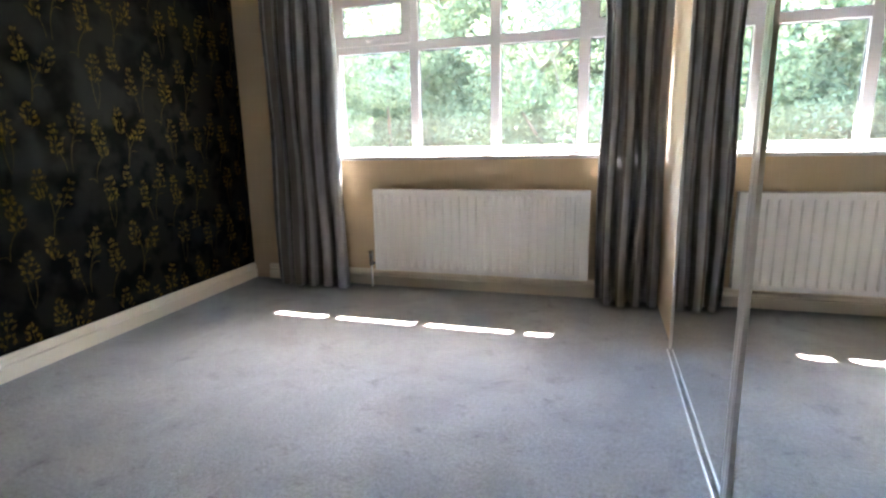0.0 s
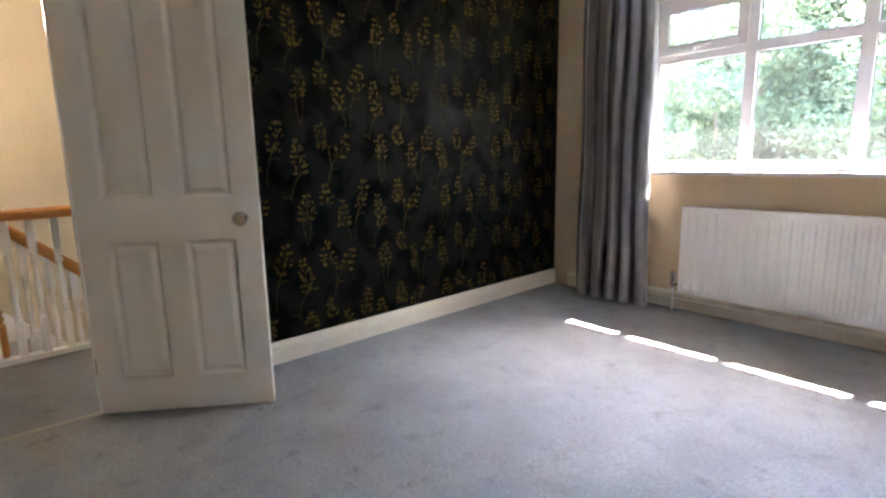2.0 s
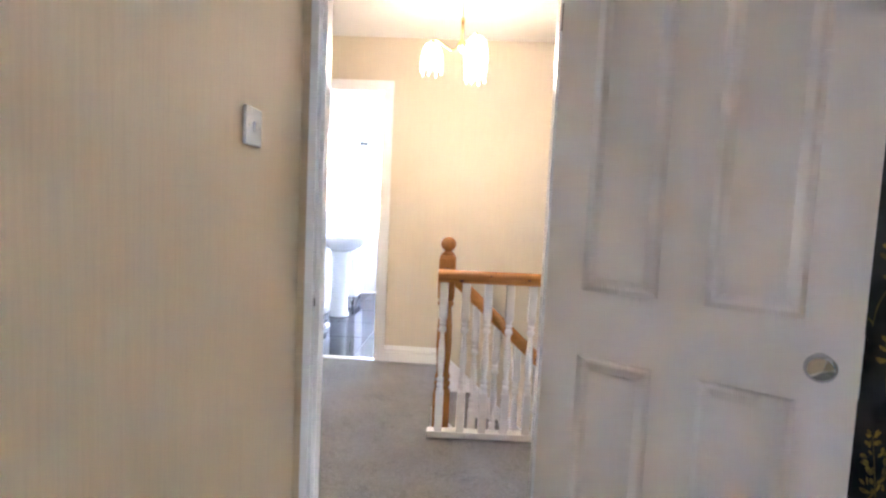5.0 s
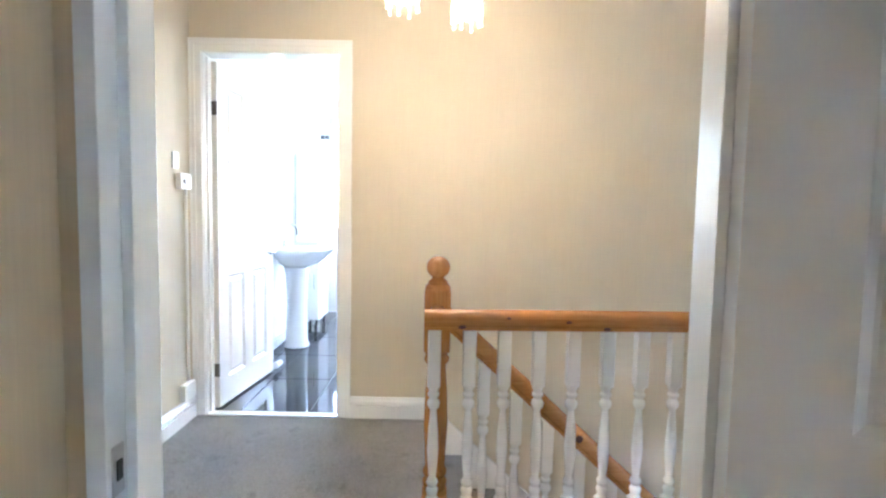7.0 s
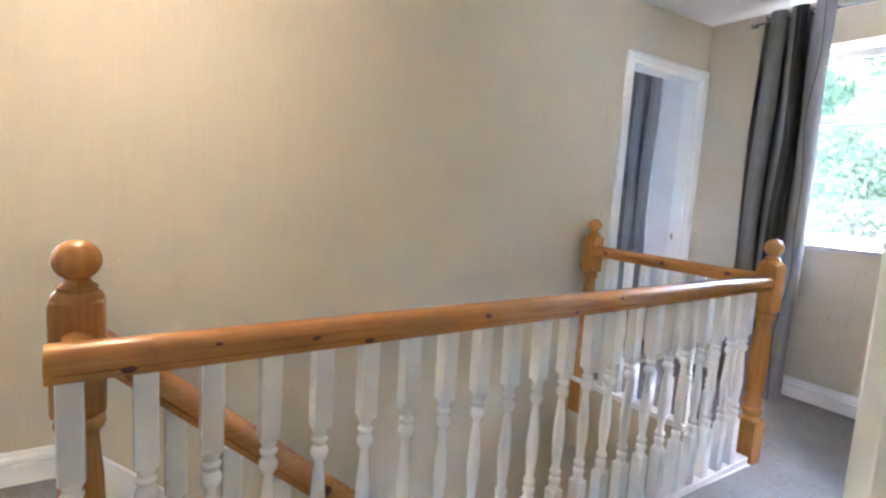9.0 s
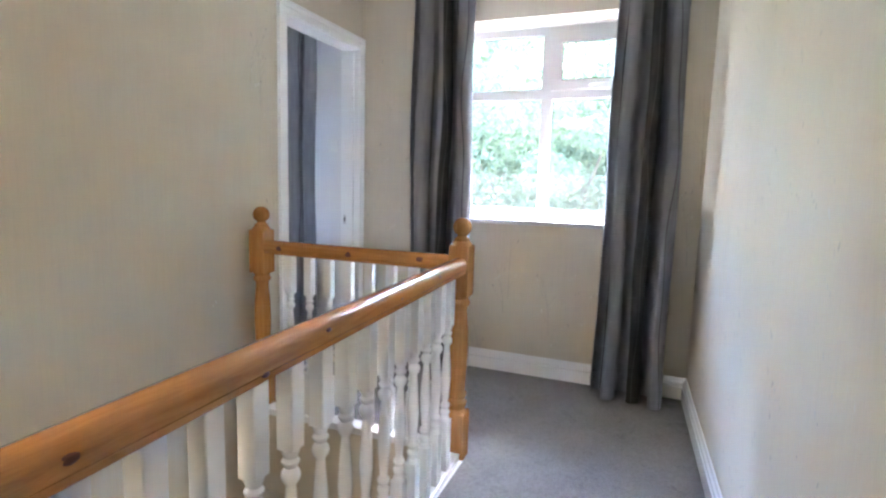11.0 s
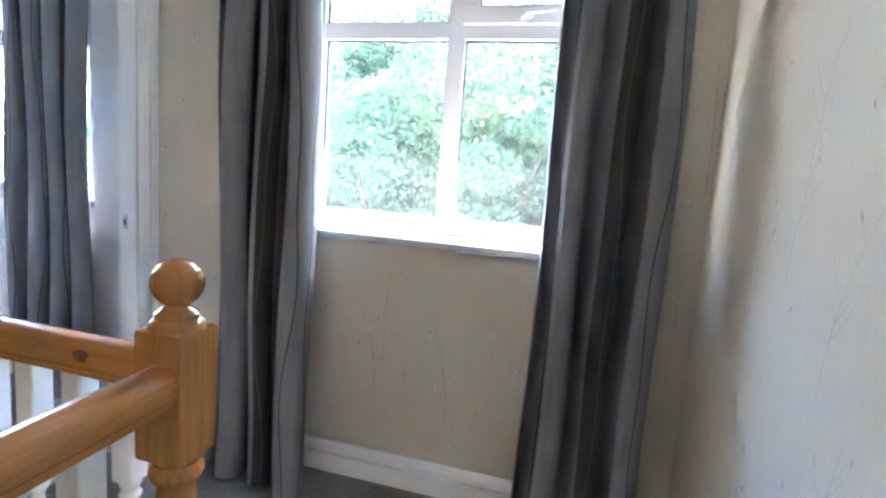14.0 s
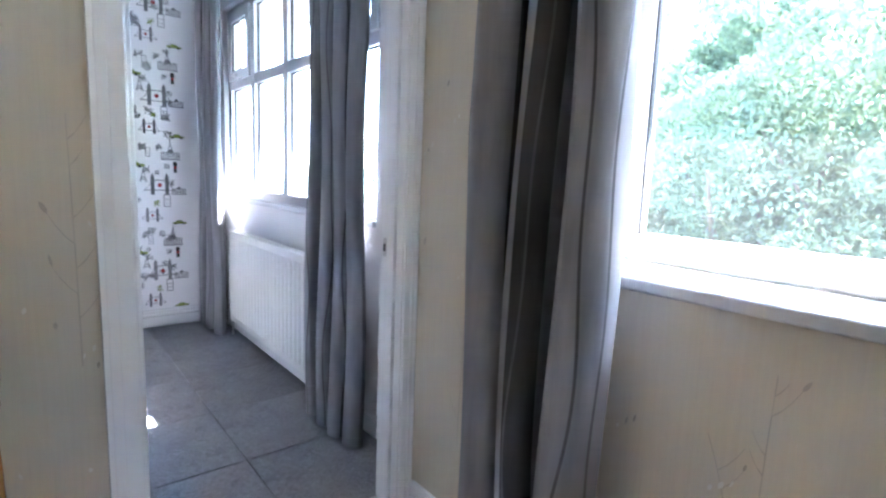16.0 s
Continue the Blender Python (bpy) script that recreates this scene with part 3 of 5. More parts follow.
window_1 = window("window_1", WIN1[0], WIN1[1], WIN1[2], WIN1[3], (-1.217, -0.628, -0.04), 1.744, (0, 3), GLASS, "white upvc bedroom window with eight lights")
sill(window_1, WIN1[0] + 0.003, WIN1[1] - 0.003, BN - 0.035, GLASS - 0.03, WIN1[2] + 0.03, (WIN1[0] + WIN1[1]) / 2, GLASS, WIN1[2])
window_2 = window("window_2", WIN2[0], WIN2[1], WIN2[2], WIN2[3], (-3.622,), 1.723, (1,), GLASS, "white upvc landing window with an opening top light")
sill(window_2, WIN2[0] + 0.003, WIN2[1] - 0.003, LN - 0.035, GLASS - 0.03, WIN2[2] + 0.03, (WIN2[0] + WIN2[1]) / 2, GLASS, WIN2[2])
window_3 = window("window_3", WIN3[0], WIN3[1], WIN3[2], WIN3[3], (-6.88, -6.36, -5.84), 1.70, (0, 3), GLASS, "white upvc second bedroom window")
sill(window_3, WIN3[0] + 0.003, WIN3[1] - 0.003, RN - 0.03, GLASS - 0.03, WIN3[2] + 0.03, (WIN3[0] + WIN3[1]) / 2, GLASS, WIN3[2])
# Unseen window with a fill lamp, both added to brighten the stairwell.
window_5 = window("window_5", WIN4[0], WIN4[1], WIN4[2], WIN4[3], (-3.55,), -1.3, (), -1.63, "unseen upvc hall window added to light the stairwell")
for nm, y0 in (("light_hall_window", -1.57),):
    la = bpy.data.lights.new(nm, "AREA")
    la.shape = "RECTANGLE"
    la.size, la.size_y = WIN4[1] - WIN4[0] - 0.1, WIN4[3] - WIN4[2] - 0.1
    la.energy = 0.40
    la.color = (1.0, 0.93, 0.80)
    lo_ = new(nm, la)
    lo_.matrix_world = look(((WIN4[0] + WIN4[1]) / 2, y0, (WIN4[2] + WIN4[3]) / 2), ((WIN4[0] + WIN4[1]) / 2, 2.0, (WIN4[2] + WIN4[3]) / 2 + 0.4))
# plastered reveals
for nm, W, y0 in (("trim_reveal_bedroom", WIN1, RN), ("trim_reveal_landing", WIN2, RN), ("trim_reveal_second_bedroom", WIN3, RN)):
    bm = B()
    y1 = GLASS - 0.028
    box(bm, W[0], W[0] + 0.006, y0 - 0.004, y1, W[2] + 0.03, W[3])
    box(bm, W[1] - 0.006, W[1], y0 - 0.004, y1, W[2] + 0.03, W[3])
    box(bm, W[0] + 0.006, W[1] - 0.006, y0 - 0.004, y1, W[3] - 0.006, W[3])
    structure(nm, bm, M_ROOM, "white plastered window reveal", "window reveal")
# bathroom window: overlit, its panes tinted to dim and warm the daylight
bw = thing("window_4", (-7.93, -0.55, 0.90), "wide white bathroom window with light-dimming panes", "window", kind="structure")
bm = B()
for y0, y1, z0, z1 in ((-0.95, 0.95, 0, 0.06), (-0.95, 0.95, 1.24, 1.30), (-0.95, -0.89, 0.06, 1.24), (0.89, 0.95, 0.06, 1.24), (-0.03, 0.03, 0.06, 1.24)):
    box(bm, -0.03, 0.03, y0, y1, z0, z1, 0.004)
part("window_frame", bm, M_UPVC, bw)
for y0, y1 in ((-0.89, -0.03), (0.03, 0.89)):
    bm = B()
    box(bm, -0.003, 0.003, y0, y1, 0.06, 1.24)
    part("pane", bm, M_DIM_PANE, bw, "pale pane tinted to dim and warm the daylight")


# Added fill lamp just inside the window, on top of the sky light.
bl_ = bpy.data.lights.new("light_bathroom_window", "AREA")
bl_.shape = "RECTANGLE"
bl_.size, bl_.size_y = 1.7, 1.1
bl_.energy = 0.16
bl_.color = (0.86, 0.93, 1.0)
bo_ = new("light_bathroom_window", bl_)
bo_.matrix_world = look((-7.87, -0.55, 1.55), (-5.0, -0.55, 1.4))


# ---- radiators ----
def radiator(name, at, length, height, flutes, label):
    """A pressed steel panel radiator; local x along, y towards the wall."""
    r = thing(name, at, label, "radiator")
    bm = B()
    n = flutes * 6
    prof = []
    for i in range(n + 1):
        x = length * i / n
        ph = (i % 6) / 6
        dep = 0.0 if ph < 0.62 and ph > 0.05 else 0.018
        if x < 0.03 or x > length - 0.03:
            dep = 0.003
        prof.append((x, dep))
    zs = [(0, 1.0), (0.03, 1.0), (0.05, 0.0), (height - 0.05, 0.0), (height - 0.03, 1.0), (height, 1.0)]
    grid = []
    for z, flat in zs:
        grid.append([bm.verts.new((x, dep * (1 - flat) + 0.002 * flat, z)) for x, dep in prof])
    for a, b in zip(grid, grid[1:]):
        for i in range(n):
            bm.faces.new((a[i], a[i + 1], b[i + 1], b[i]))
    part("panel", bm, M_RAD, r, smooth=True)
    bm = B()
    box(bm, 0.0, length, 0.019, 0.05, 0.004, height - 0.004, 0.006)
    part("body", bm, M_RAD, r)
    bm = B()
    box(bm, -0.006, length + 0.006, -0.003, 0.062, height - 0.002, height + 0.010, 0.004)
    part("top_grille", bm, M_RAD, r)
    for x0 in (-0.009, length + 0.001):
        bm = B()
        box(bm, x0, x0 + 0.008, -0.003, 0.06, 0.0, height + 0.008, 0.003)
        part("side_panel", bm, M_RAD, r)
    for x0 in (0.12, length - 0.16):
        bm = B()
        box(bm, x0, x0 + 0.04, 0.05, 0.10, 0.08, height - 0.06)
        part("bracket", bm, M_RAD, r)
    bm = B()
    lathe(bm, [(0.011, -0.07), (0.011, 0.0)], 12, (0, 0.03, 0.045), "x")
    lathe(bm, [(0.014, -0.02), (0.017, -0.015), (0.017, 0.02), (0.013, 0.03)], 14, (-0.055, 0.03, 0.045))
    lathe(bm, [(0.016, 0.028), (0.02, 0.034), (0.02, 0.085), (0.016, 0.095), (0.006, 0.098)], 14, (-0.055, 0.03, 0.045))
    part("valve", bm, M_CHROME, r, "chromed radiator valve", True)
    bm = B()
    tube(bm, [(-0.055, 0.03, 0.03), (-0.055, 0.03, -at[2])], 0.0075)
    part("pipe", bm, M_RAD, r, "painted feed pipe", True)
    return r


radiator("radiator", (-1.49, BN - 0.10, 0.140), 1.515, 0.59, 25, "long white panel radiator under the bedroom window")
radiator("radiator", (-7.02, RN - 0.10, 0.12), 1.30, 0.60, 24, "white panel radiator in the second bedroom")


# ---- curtains ----
def curtain(name, x0, x1, y, z0, z1, folds, depth, material, label, seed, flare=0.0, stripes=None, stripe_mat=None, lean=0.0, group="", sharp=0.0, bands=()):
    """A hanging pleated curtain as one cloth with a hem; stripes are narrow ribbons following the folds, bands are dark
    ribbons painting fold shade.
    """
    rnd = random.Random(seed)
    cx = (x0 + x1) / 2
    c = thing(name, (cx, y, z0), label, "curtain", group)
    W, H = x1 - x0, z1 - z0
    nu, nv = folds * 14, 26
    ph = [rnd.uniform(-0.5, 0.5) for _ in range(folds + 2)]
    am = [rnd.uniform(0.65, 1.15) for _ in range(folds + 2)]

    def at(u, v):
        k = u * folds
        i = int(min(k, folds - 1e-6))
        s = math.sin(2 * math.pi * k + 0.5 * ph[i] * math.sin(math.pi * (k - i)))
        if sharp:
            s = math.copysign(abs(s) ** (1 - sharp), s)
        a = am[i] * (1 - (k - i)) + am[i + 1] * (k - i)
        dd = depth * a * (0.75 + 0.4 * (1 - v))
        wav = 0.006 * math.sin(9 * v + 5 * u + seed)
        xx = -W / 2 + W * u
        xx = xx * (1 + flare * (1 - v)) - 0.165 * W / folds * math.sin(4 * math.pi * k) + 0.006 * math.cos(4 * math.pi * k + ph[i]) + lean * (1 - v) + wav
        zz = H * v
        if v == 0:
            zz += 0.006 * math.sin(7 * u + seed)
        return Vector((xx, dd * s + wav, zz))

    us = [i / nu for i in range(nu + 1)]
    vs = [j / nv for j in range(nv + 1)]
    bm = B()
    front, back = [], []
    for v in vs:
        front.append([bm.verts.new(at(u, v)) for u in us])
    for v in vs:
        back.append([bm.verts.new(at(u, v) + Vector((0, 0.004, 0))) for u in us])
    for g in (front, back):
        for a, b in zip(g, g[1:]):
            for i in range(nu):
                bm.faces.new((a[i], a[i + 1], b[i + 1], b[i]))
    for i in range(nu):
        bm.faces.new((front[0][i], front[0][i + 1], back[0][i + 1], back[0][i]))
        bm.faces.new((front[-1][i], front[-1][i + 1], back[-1][i + 1], back[-1][i]))
    for j in range(nv):
        bm.faces.new((front[j][0], front[j + 1][0], back[j + 1][0], back[j][0]))
        bm.faces.new((front[j][-1], front[j + 1][-1], back[j + 1][-1], back[j][-1]))
    part("cloth", bm, material, c, smooth=True)
    # Stripes are cloth pattern; bands paint the dark of the fold valleys.
    lines = [(row, stripe_mat) for row in stripes or []] + [(row, M_FOLD_SHADE) for row in bands]
    for (u, wdt, wob), cloth_mat in lines:
        bm = B()
        p1, p2 = rnd.uniform(0, 6), rnd.uniform(0, 6)
        prev = None
        m = 90
        for j in range(m + 1):
            v = 0.002 + 0.996 * j / m
            uu = u + wob * (math.sin(11 * v + p1) * 0.6 + math.sin(23 * v + p2) * 0.4)
            rows = []
            cuts = max(1, int(wdt / 0.012))
            for off in [wdt * (q / cuts - 0.5) for q in range(cuts + 1)]:
                un = min(max(uu + off, 0.002), 0.998)
                p = at(un, v)
                dv = at(min(un + 0.003, 1), v) - at(max(un - 0.003, 0), v)
                nrm = Vector((dv.y, -dv.x, 0)).normalized()
                rows.append((p + nrm * 0.0022, p + Vector((0, 0.004, 0)) - nrm * 0.0022))
            ring = [[bm.verts.new(a) for a, _ in rows], [bm.verts.new(b) for _, b in rows]]
            if prev:
                for old, cur in zip(prev, ring):
                    for q in range(cuts):
                        bm.faces.new((old[q], old[q + 1], cur[q + 1], cur[q]))
            prev = ring
        part("stripe", bm, cloth_mat, c, smooth=True)
    return c


ST1 = [(0.04 + 0.0625 * i, 0.030, 0.0) for i in range(15)]
curtain("curtain", -2.29, -1.72, 3.37, 0.012, 2.34, 5, 0.062, M_CURT1, "silver-grey and taupe striped satin curtain drawn open", 3, 0.04, ST1, M_CURT1B, 0.0, "bedroom curtains", 0.2)
curtain("curtain", 0.085, 0.445, 3.37, 0.012, 2.34, 4, 0.066, M_CURT1, "grey and taupe striped satin curtain beside the wardrobe", 8, 0.03, ST1, M_CURT1B, 0.0, "bedroom curtains", 0.2)
ST2 = [(u, 0.004, 0.014) for u in (0.05, 0.2, 0.34, 0.47, 0.6, 0.73, 0.86, 0.93, 0.975)]
ST3 = [(0.345, 0.05, 0.004), (0.61, 0.055, 0.004)]
ST4 = [(0.13, 0.045, 0.004), (0.38, 0.03, 0.004), (0.62, 0.11, 0.004)]
curtain("curtain", -4.375, -3.985, 3.262, 0.012, 2.33, 3, 0.088, M_CURT2, "slate grey eyelet curtain with painted fold shade and wavy pinstripes", 5, 0.0, ST2, M_CURT2B, 0.0, "landing curtains", 0.0, ST3)
curtain("curtain", -3.205, -2.875, 3.262, 0.012, 2.33, 3, 0.088, M_CURT2, "slate grey eyelet curtain with painted fold shade hanging near the wall", 11, 0.1, ST2, M_CURT2B, 0.0, "landing curtains", 0.0, ST4)
curtain("curtain", -5.72, -5.22, 3.47, 0.02, 2.33, 4, 0.05, M_CURT2, "slate grey curtain in the second bedroom", 14, 0.0, ST2[:6], M_CURT2B, 0.0, "second bedroom curtains")
curtain("curtain", -7.50, -7.04, 3.46, 0.02, 2.33, 3, 0.05, M_CURT2, "pale slate curtain pulled into the room corner", 21, 0.0, ST2[:5], M_CURT2B, 0.0, "second bedroom curtains")


def pole(x0, x1, y, z, label):
    p = thing("curtain_pole", ((x0 + x1) / 2, y, z), label, "curtain pole")
    h = (x1 - x0) / 2
    bm = B()
    lathe(bm, [(0.0095, -h), (0.0095, h)], 14, (0, 0, 0), "x")
    part("rod", bm, M_CHROME, p, smooth=True)
    for s in (-1, 1):
        bm = B()
        lathe(bm, [(0.01, s * h), (0.018, s * (h + 0.006)), (0.024, s * (h + 0.022)), (0.018, s * (h + 0.04)), (0.004, s * (h + 0.045))], 14, (0, 0, 0), "x")
        part("finial", bm, M_CHROME, p, smooth=True)
    for x in (-h * 0.93, h * 0.93):
        bm = B()
        box(bm, x - 0.008, x + 0.008, 0.005, 0.14, -0.008, 0.008, 0.003)
        part("bracket", bm, M_CHROME, p)
    return p


pole(-4.40, -2.80, 3.262, 2.285, "chrome eyelet curtain pole over the landing window")
pole(-7.50, -5.1, 3.46, 2.285, "chrome curtain pole over the second bedroom window")
rail = thing("curtain_track", (-0.95, 3.37, 2.35), "white curtain track above the bedroom window", "curtain track")
bm = B()
box(bm, -1.45, 1.34, -0.012, 0.012, -0.012, 0.012, 0.003)
part("track", bm, M_PLASTIC, rail)
for x in (-1.3, -0.5, 0.3, 1.2):
    bm = B()
    box(bm, x - 0.01, x + 0.01, 0.01, 0.15, -0.008, 0.006)
    part("bracket", bm, M_PLASTIC, rail)
wall("wall_second_bedroom_north", M_ROOM, "x", RN - 0.015, RN, -8.06, LI, 0, CEIL, [WIN3], "plain white wall round the second bedroom window")
wall("wall_second_bedroom_south", M_ROOM, "x", 0.7, 0.78, -8.06, LI, 0, CEIL, [], "plain white back wall of the second bedroom")

# ---- stairs and balustrade ----
def rail_x(y):
    """Line of the landing rail, which runs slightly off square like the wall beside it."""
    return -3.560 - 0.048 * (y + 0.2)


RX = rail_x(1.0)
RAIL = [(-0.027, 0), (0.027, 0), (0.027, 0.012), (0.031, 0.016), (0.032, 0.036), (0.027, 0.050), (0.016, 0.060), (0, 0.063), (-0.016, 0.060), (-0.027, 0.050), (-0.032, 0.036), (-0.031, 0.016), (-0.027, 0.012)]
RZ = 0.802

steps = thing("staircase", (-4.235, -0.2, -2.62), "carpeted closed-riser staircase going down from the landing", "staircase", kind="structure")
GO, RISE = 0.214, 0.1925
for i in range(1, 13):
    bm = B()
    y0 = WELL[2] + GO * (i - 1)
    top = -RISE * i
    box(bm, LW + 0.03 + 4.235, -3.70 + 4.235, y0 + 0.2 - 0.015, y0 + GO + 0.2, top - 0.2 + 2.62, top + 2.62, 0.012, 3)
    part("step", bm, M_CARPET2, steps)
for x0, x1 in ((LW, LW + 0.028), (-3.70, -3.672)):
    bm = B()
    a = [(x0, WELL[2] - 0.02, 0.10), (x0, WELL[2] + 12 * GO, 0.10 - RISE * 12.1)]
    vs = []
    for x in (x0 + 4.235, x1 + 4.235):
        vs.append([bm.verts.new((x, y + 0.2, z + 2.62)) for y, z in ((a[0][1], 0.10), (a[1][1], a[1][2]), (a[1][1], a[1][2] - 0.30), (a[0][1], -0.22))])
    bm.faces.new(vs[0])
    bm.faces.new(vs[1][::-1])
    for i in range(4):
        bm.faces.new((vs[0][i], vs[0][(i + 1) % 4], vs[1][(i + 1) % 4], vs[1][i]))
    part("stair_string", bm, M_WHITE, steps, "white painted stair string")


def square_turned(bm, w, z_lo, z_a, z_b, z_hi, prof, at=(0, 0)):
    """Square blocks below z_a and above z_b with a turned part between them."""
    x, y = at
    for z0, z1 in ((z_lo, z_a), (z_b, z_hi)):
        if z1 - z0 > 0.001:
            box(bm, x - w / 2, x + w / 2, y - w / 2, y + w / 2, z0, z1, 0.0025, 1)
            for zz, d in ((z0, -1), (z1, 1)):
                if (d == 1 and zz == z_a) or (d == -1 and zz == z_b):
                    lathe(bm, [(w * 0.49, zz - d * 0.001), (w * 0.47, zz + d * 0.004), (w * 0.34, zz + d * 0.018)], 14, (x, y, 0))
    lathe(bm, prof, 14, (x, y, 0))


def baluster(h, lo, hi):
    """A white turned stair spindle standing on z = 0."""
    b = thing("baluster", (0, 0, 0), "white painted turned wooden spindle", "baluster", "spindles of the stair balustrade")
    bm = B()
    w = 0.041
    m = hi - lo
    prof = [(0.011, lo + 0.005), (0.0165, lo + 0.028), (0.0165, lo + 0.036), (0.011, lo + 0.044), (0.0155, lo + 0.052), (0.0165, lo + 0.058), (0.0155, lo + 0.064), (0.010, lo + 0.075),
            (0.0135, lo + 0.30 * m), (0.0165, lo + 0.44 * m), (0.0145, lo + 0.58 * m), (0.0095, hi - 0.085), (0.0095, hi - 0.078), (0.016, hi - 0.068), (0.018, hi - 0.058), (0.016, hi - 0.048), (0.0105, hi - 0.040),
            (0.0155, hi - 0.032), (0.0165, hi - 0.026), (0.011, hi - 0.016), (0.012, hi - 0.004)]
    square_turned(bm, w, 0, lo, hi, h, [(r * 1.16, z) for r, z in prof])
    part("spindle", bm, M_WHITE, b, smooth=True)
    return b


first = None
BH = RZ - 0.028
for i in range(22):
    m = pose(rail_x(-0.212 + 0.112 * i), -0.212 + 0.112 * i, 0.030)
    if first is None:
        first = baluster(BH, 0.21, 0.587)
        first.matrix_basis = m
    else:
        copy_thing(first, m)
for i in range(8):
    copy_thing(first, pose(-3.80 - 0.108 * i, 2.335, 0.030))


def newel(at, label, turn=0):
    n = thing("newel_post", at, label, "newel post", "pine newel posts", turn=turn)
    w = 0.088
    bm = B()
    prof = [(0.030, 0.205), (0.042, 0.235), (0.043, 0.245), (0.034, 0.258), (0.034, 0.264), (0.041, 0.272), (0.041, 0.284), (0.033, 0.296), (0.036, 0.36), (0.041, 0.45), (0.038, 0.56), (0.031, 0.64),
            (0.032, 0.655), (0.041, 0.665), (0.043, 0.673), (0.041, 0.681), (0.033, 0.692)]
    box(bm, -w / 2, w / 2, -w / 2, w / 2, -0.2, 0.20, 0.006, 2)
    lathe(bm, [(0.043, 0.199), (0.034, 0.214)], 20)
    lathe(bm, prof, 20)
    part("shaft", bm, M_PINE_Z, n, smooth=True)
    bm = B()
    box(bm, -w / 2, w / 2, -w / 2, w / 2, 0.70, 0.915, 0.009, 2)
    lathe(bm, [(0.033, 0.686), (0.043, 0.701)], 20)
    lathe(bm, [(0.0435, 0.914), (0.041, 0.924), (0.034, 0.930)], 20)
    part("block", bm, M_PINE_Z, n, smooth=True)
    bm = B()
    ball = [(0.030, 0.928), (0.033, 0.933), (0.033, 0.938), (0.024, 0.945), (0.020, 0.951)]
    r, c = 0.040, 0.986
    for k in range(2, 15):
        a = -math.pi / 2 + math.pi * k / 15
        ball.append((r * math.cos(a), c + r * 0.96 * math.sin(a)))
    lathe(bm, ball, 24)
    part("ball_cap", bm, M_PINE_Z, n, "turned pine ball finial", True)
    return n


newel((-3.674, -0.205, 0), "honey pine newel post with ball cap at the stair head")
newel((-3.686, 2.318, 0), "honey pine newel post with ball cap at the landing corner")
newel((-4.735, 2.345, 0), "honey pine newel post with ball cap against the wall")

r1 = thing("handrail", (RX, 1.0, RZ), "lacquered honey pine landing handrail with knots", "handrail", "pine handrails")
bm = B()
sweep(bm, RAIL, (rail_x(-0.245) - RX, -1.245, 0), (rail_x(2.29) - RX, 1.29, 0), (1, 0, 0))
part("rail", bm, M_PINE_Y, r1, smooth=True)
for y, z, s in ((-0.126, 0.012, 1.0), (0.21, 0.030, 0.9), (0.335, 0.008, 0.9), (0.673, 0.034, 1.1), (1.02, 0.014, 0.8), (1.229, 0.040, 0.8), (1.62, 0.03, 0.7), (1.95, 0.038, 0.9), (0.02, 0.04, 0.6)):
    bm = B()
    bmesh.ops.create_icosphere(bm, subdivisions=2, radius=1.0, matrix=Matrix.Translation((0.0305 + rail_x(y) - RX, y - 1.0, z)) @ Matrix.Diagonal((0.0022, 0.013 * s, 0.007 * s, 1)))
    part("knot", bm, M_KNOT, r1, "dark brown pine knot", True)
bm = B()
sweep(bm, RAIL, (-0.06 + rail_x(-0.2) - RX, -1.205, 0.001), (rail_x(-0.2) - RX, -1.205, 0.001), (0, 1, 0))
part("rail_return", bm, M_PINE_X, r1, smooth=True)
r2 = thing("handrail", (-4.2, 2.335, RZ), "short honey pine handrail to the wall newel", "handrail", "pine handrails")
bm = B()
sweep(bm, RAIL, (-0.50, 0, 0), (0.51, 0, 0), (0, 1, 0))
part("rail", bm, M_PINE_X, r2, smooth=True)
for x, z in ((0.33, 0.036), (-0.02, 0.03), (-0.4, 0.03)):
    bm = B()
    bmesh.ops.create_icosphere(bm, subdivisions=2, radius=1.0, matrix=Matrix.Translation((x, -0.0305, z)) @ Matrix.Diagonal((0.02, 0.0022, 0.012, 1)))
    part("knot", bm, M_KNOT, r2, "dark brown pine knot", True)
# the raking rail down the stairs
SX = -3.70
r3 = thing("handrail", (SX, -0.16, 0.715), "raking honey pine handrail going down the stairs", "handrail", "pine handrails")
bm = B()
sweep(bm, [(o, u * 1.3) for o, u in RAIL], (0, 0.0, 0.048), (0, 2.3, 0.048 - 2.3 * 0.90), (1, 0, 0))
part("rail", bm, M_PINE_Y, r3, smooth=True)
bm = B()
bmesh.ops.create_icosphere(bm, subdivisions=2, radius=1.0, matrix=Matrix.Translation((0.031, 0.45, -0.315)) @ Matrix.Diagonal((0.0022, 0.014, 0.014, 1)))
part("knot", bm, M_KNOT, r3, "dark brown pine knot", True)
for i in range(14):
    y = -0.04 + 0.113 * i
    zr = 0.763 - 0.90 * (y + 0.16)
    copy_thing(first, pose(SX, y, zr - BH + 0.004))
# base rails and aprons round the well
bm = B()
box(bm, -0.034, 0.025, WELL[2] - 0.03, WELL[3] - 0.01, -0.002, 0.032, 0.004)
for v in bm.verts:
    v.co.x += rail_x(v.co.y)
box(bm, WELL[1] - 0.02, RX - 0.02, WELL[2], WELL[3] - 0.06, -0.002, 0.004)
box(bm, LW, RX - 0.062, WELL[3] - 0.04, WELL[3] + 0.04, -0.002, 0.031, 0.004)
structure("trim_base_rail", bm, M_WHITE, "white painted base rail under the spindles", "base rail")
bm = B()
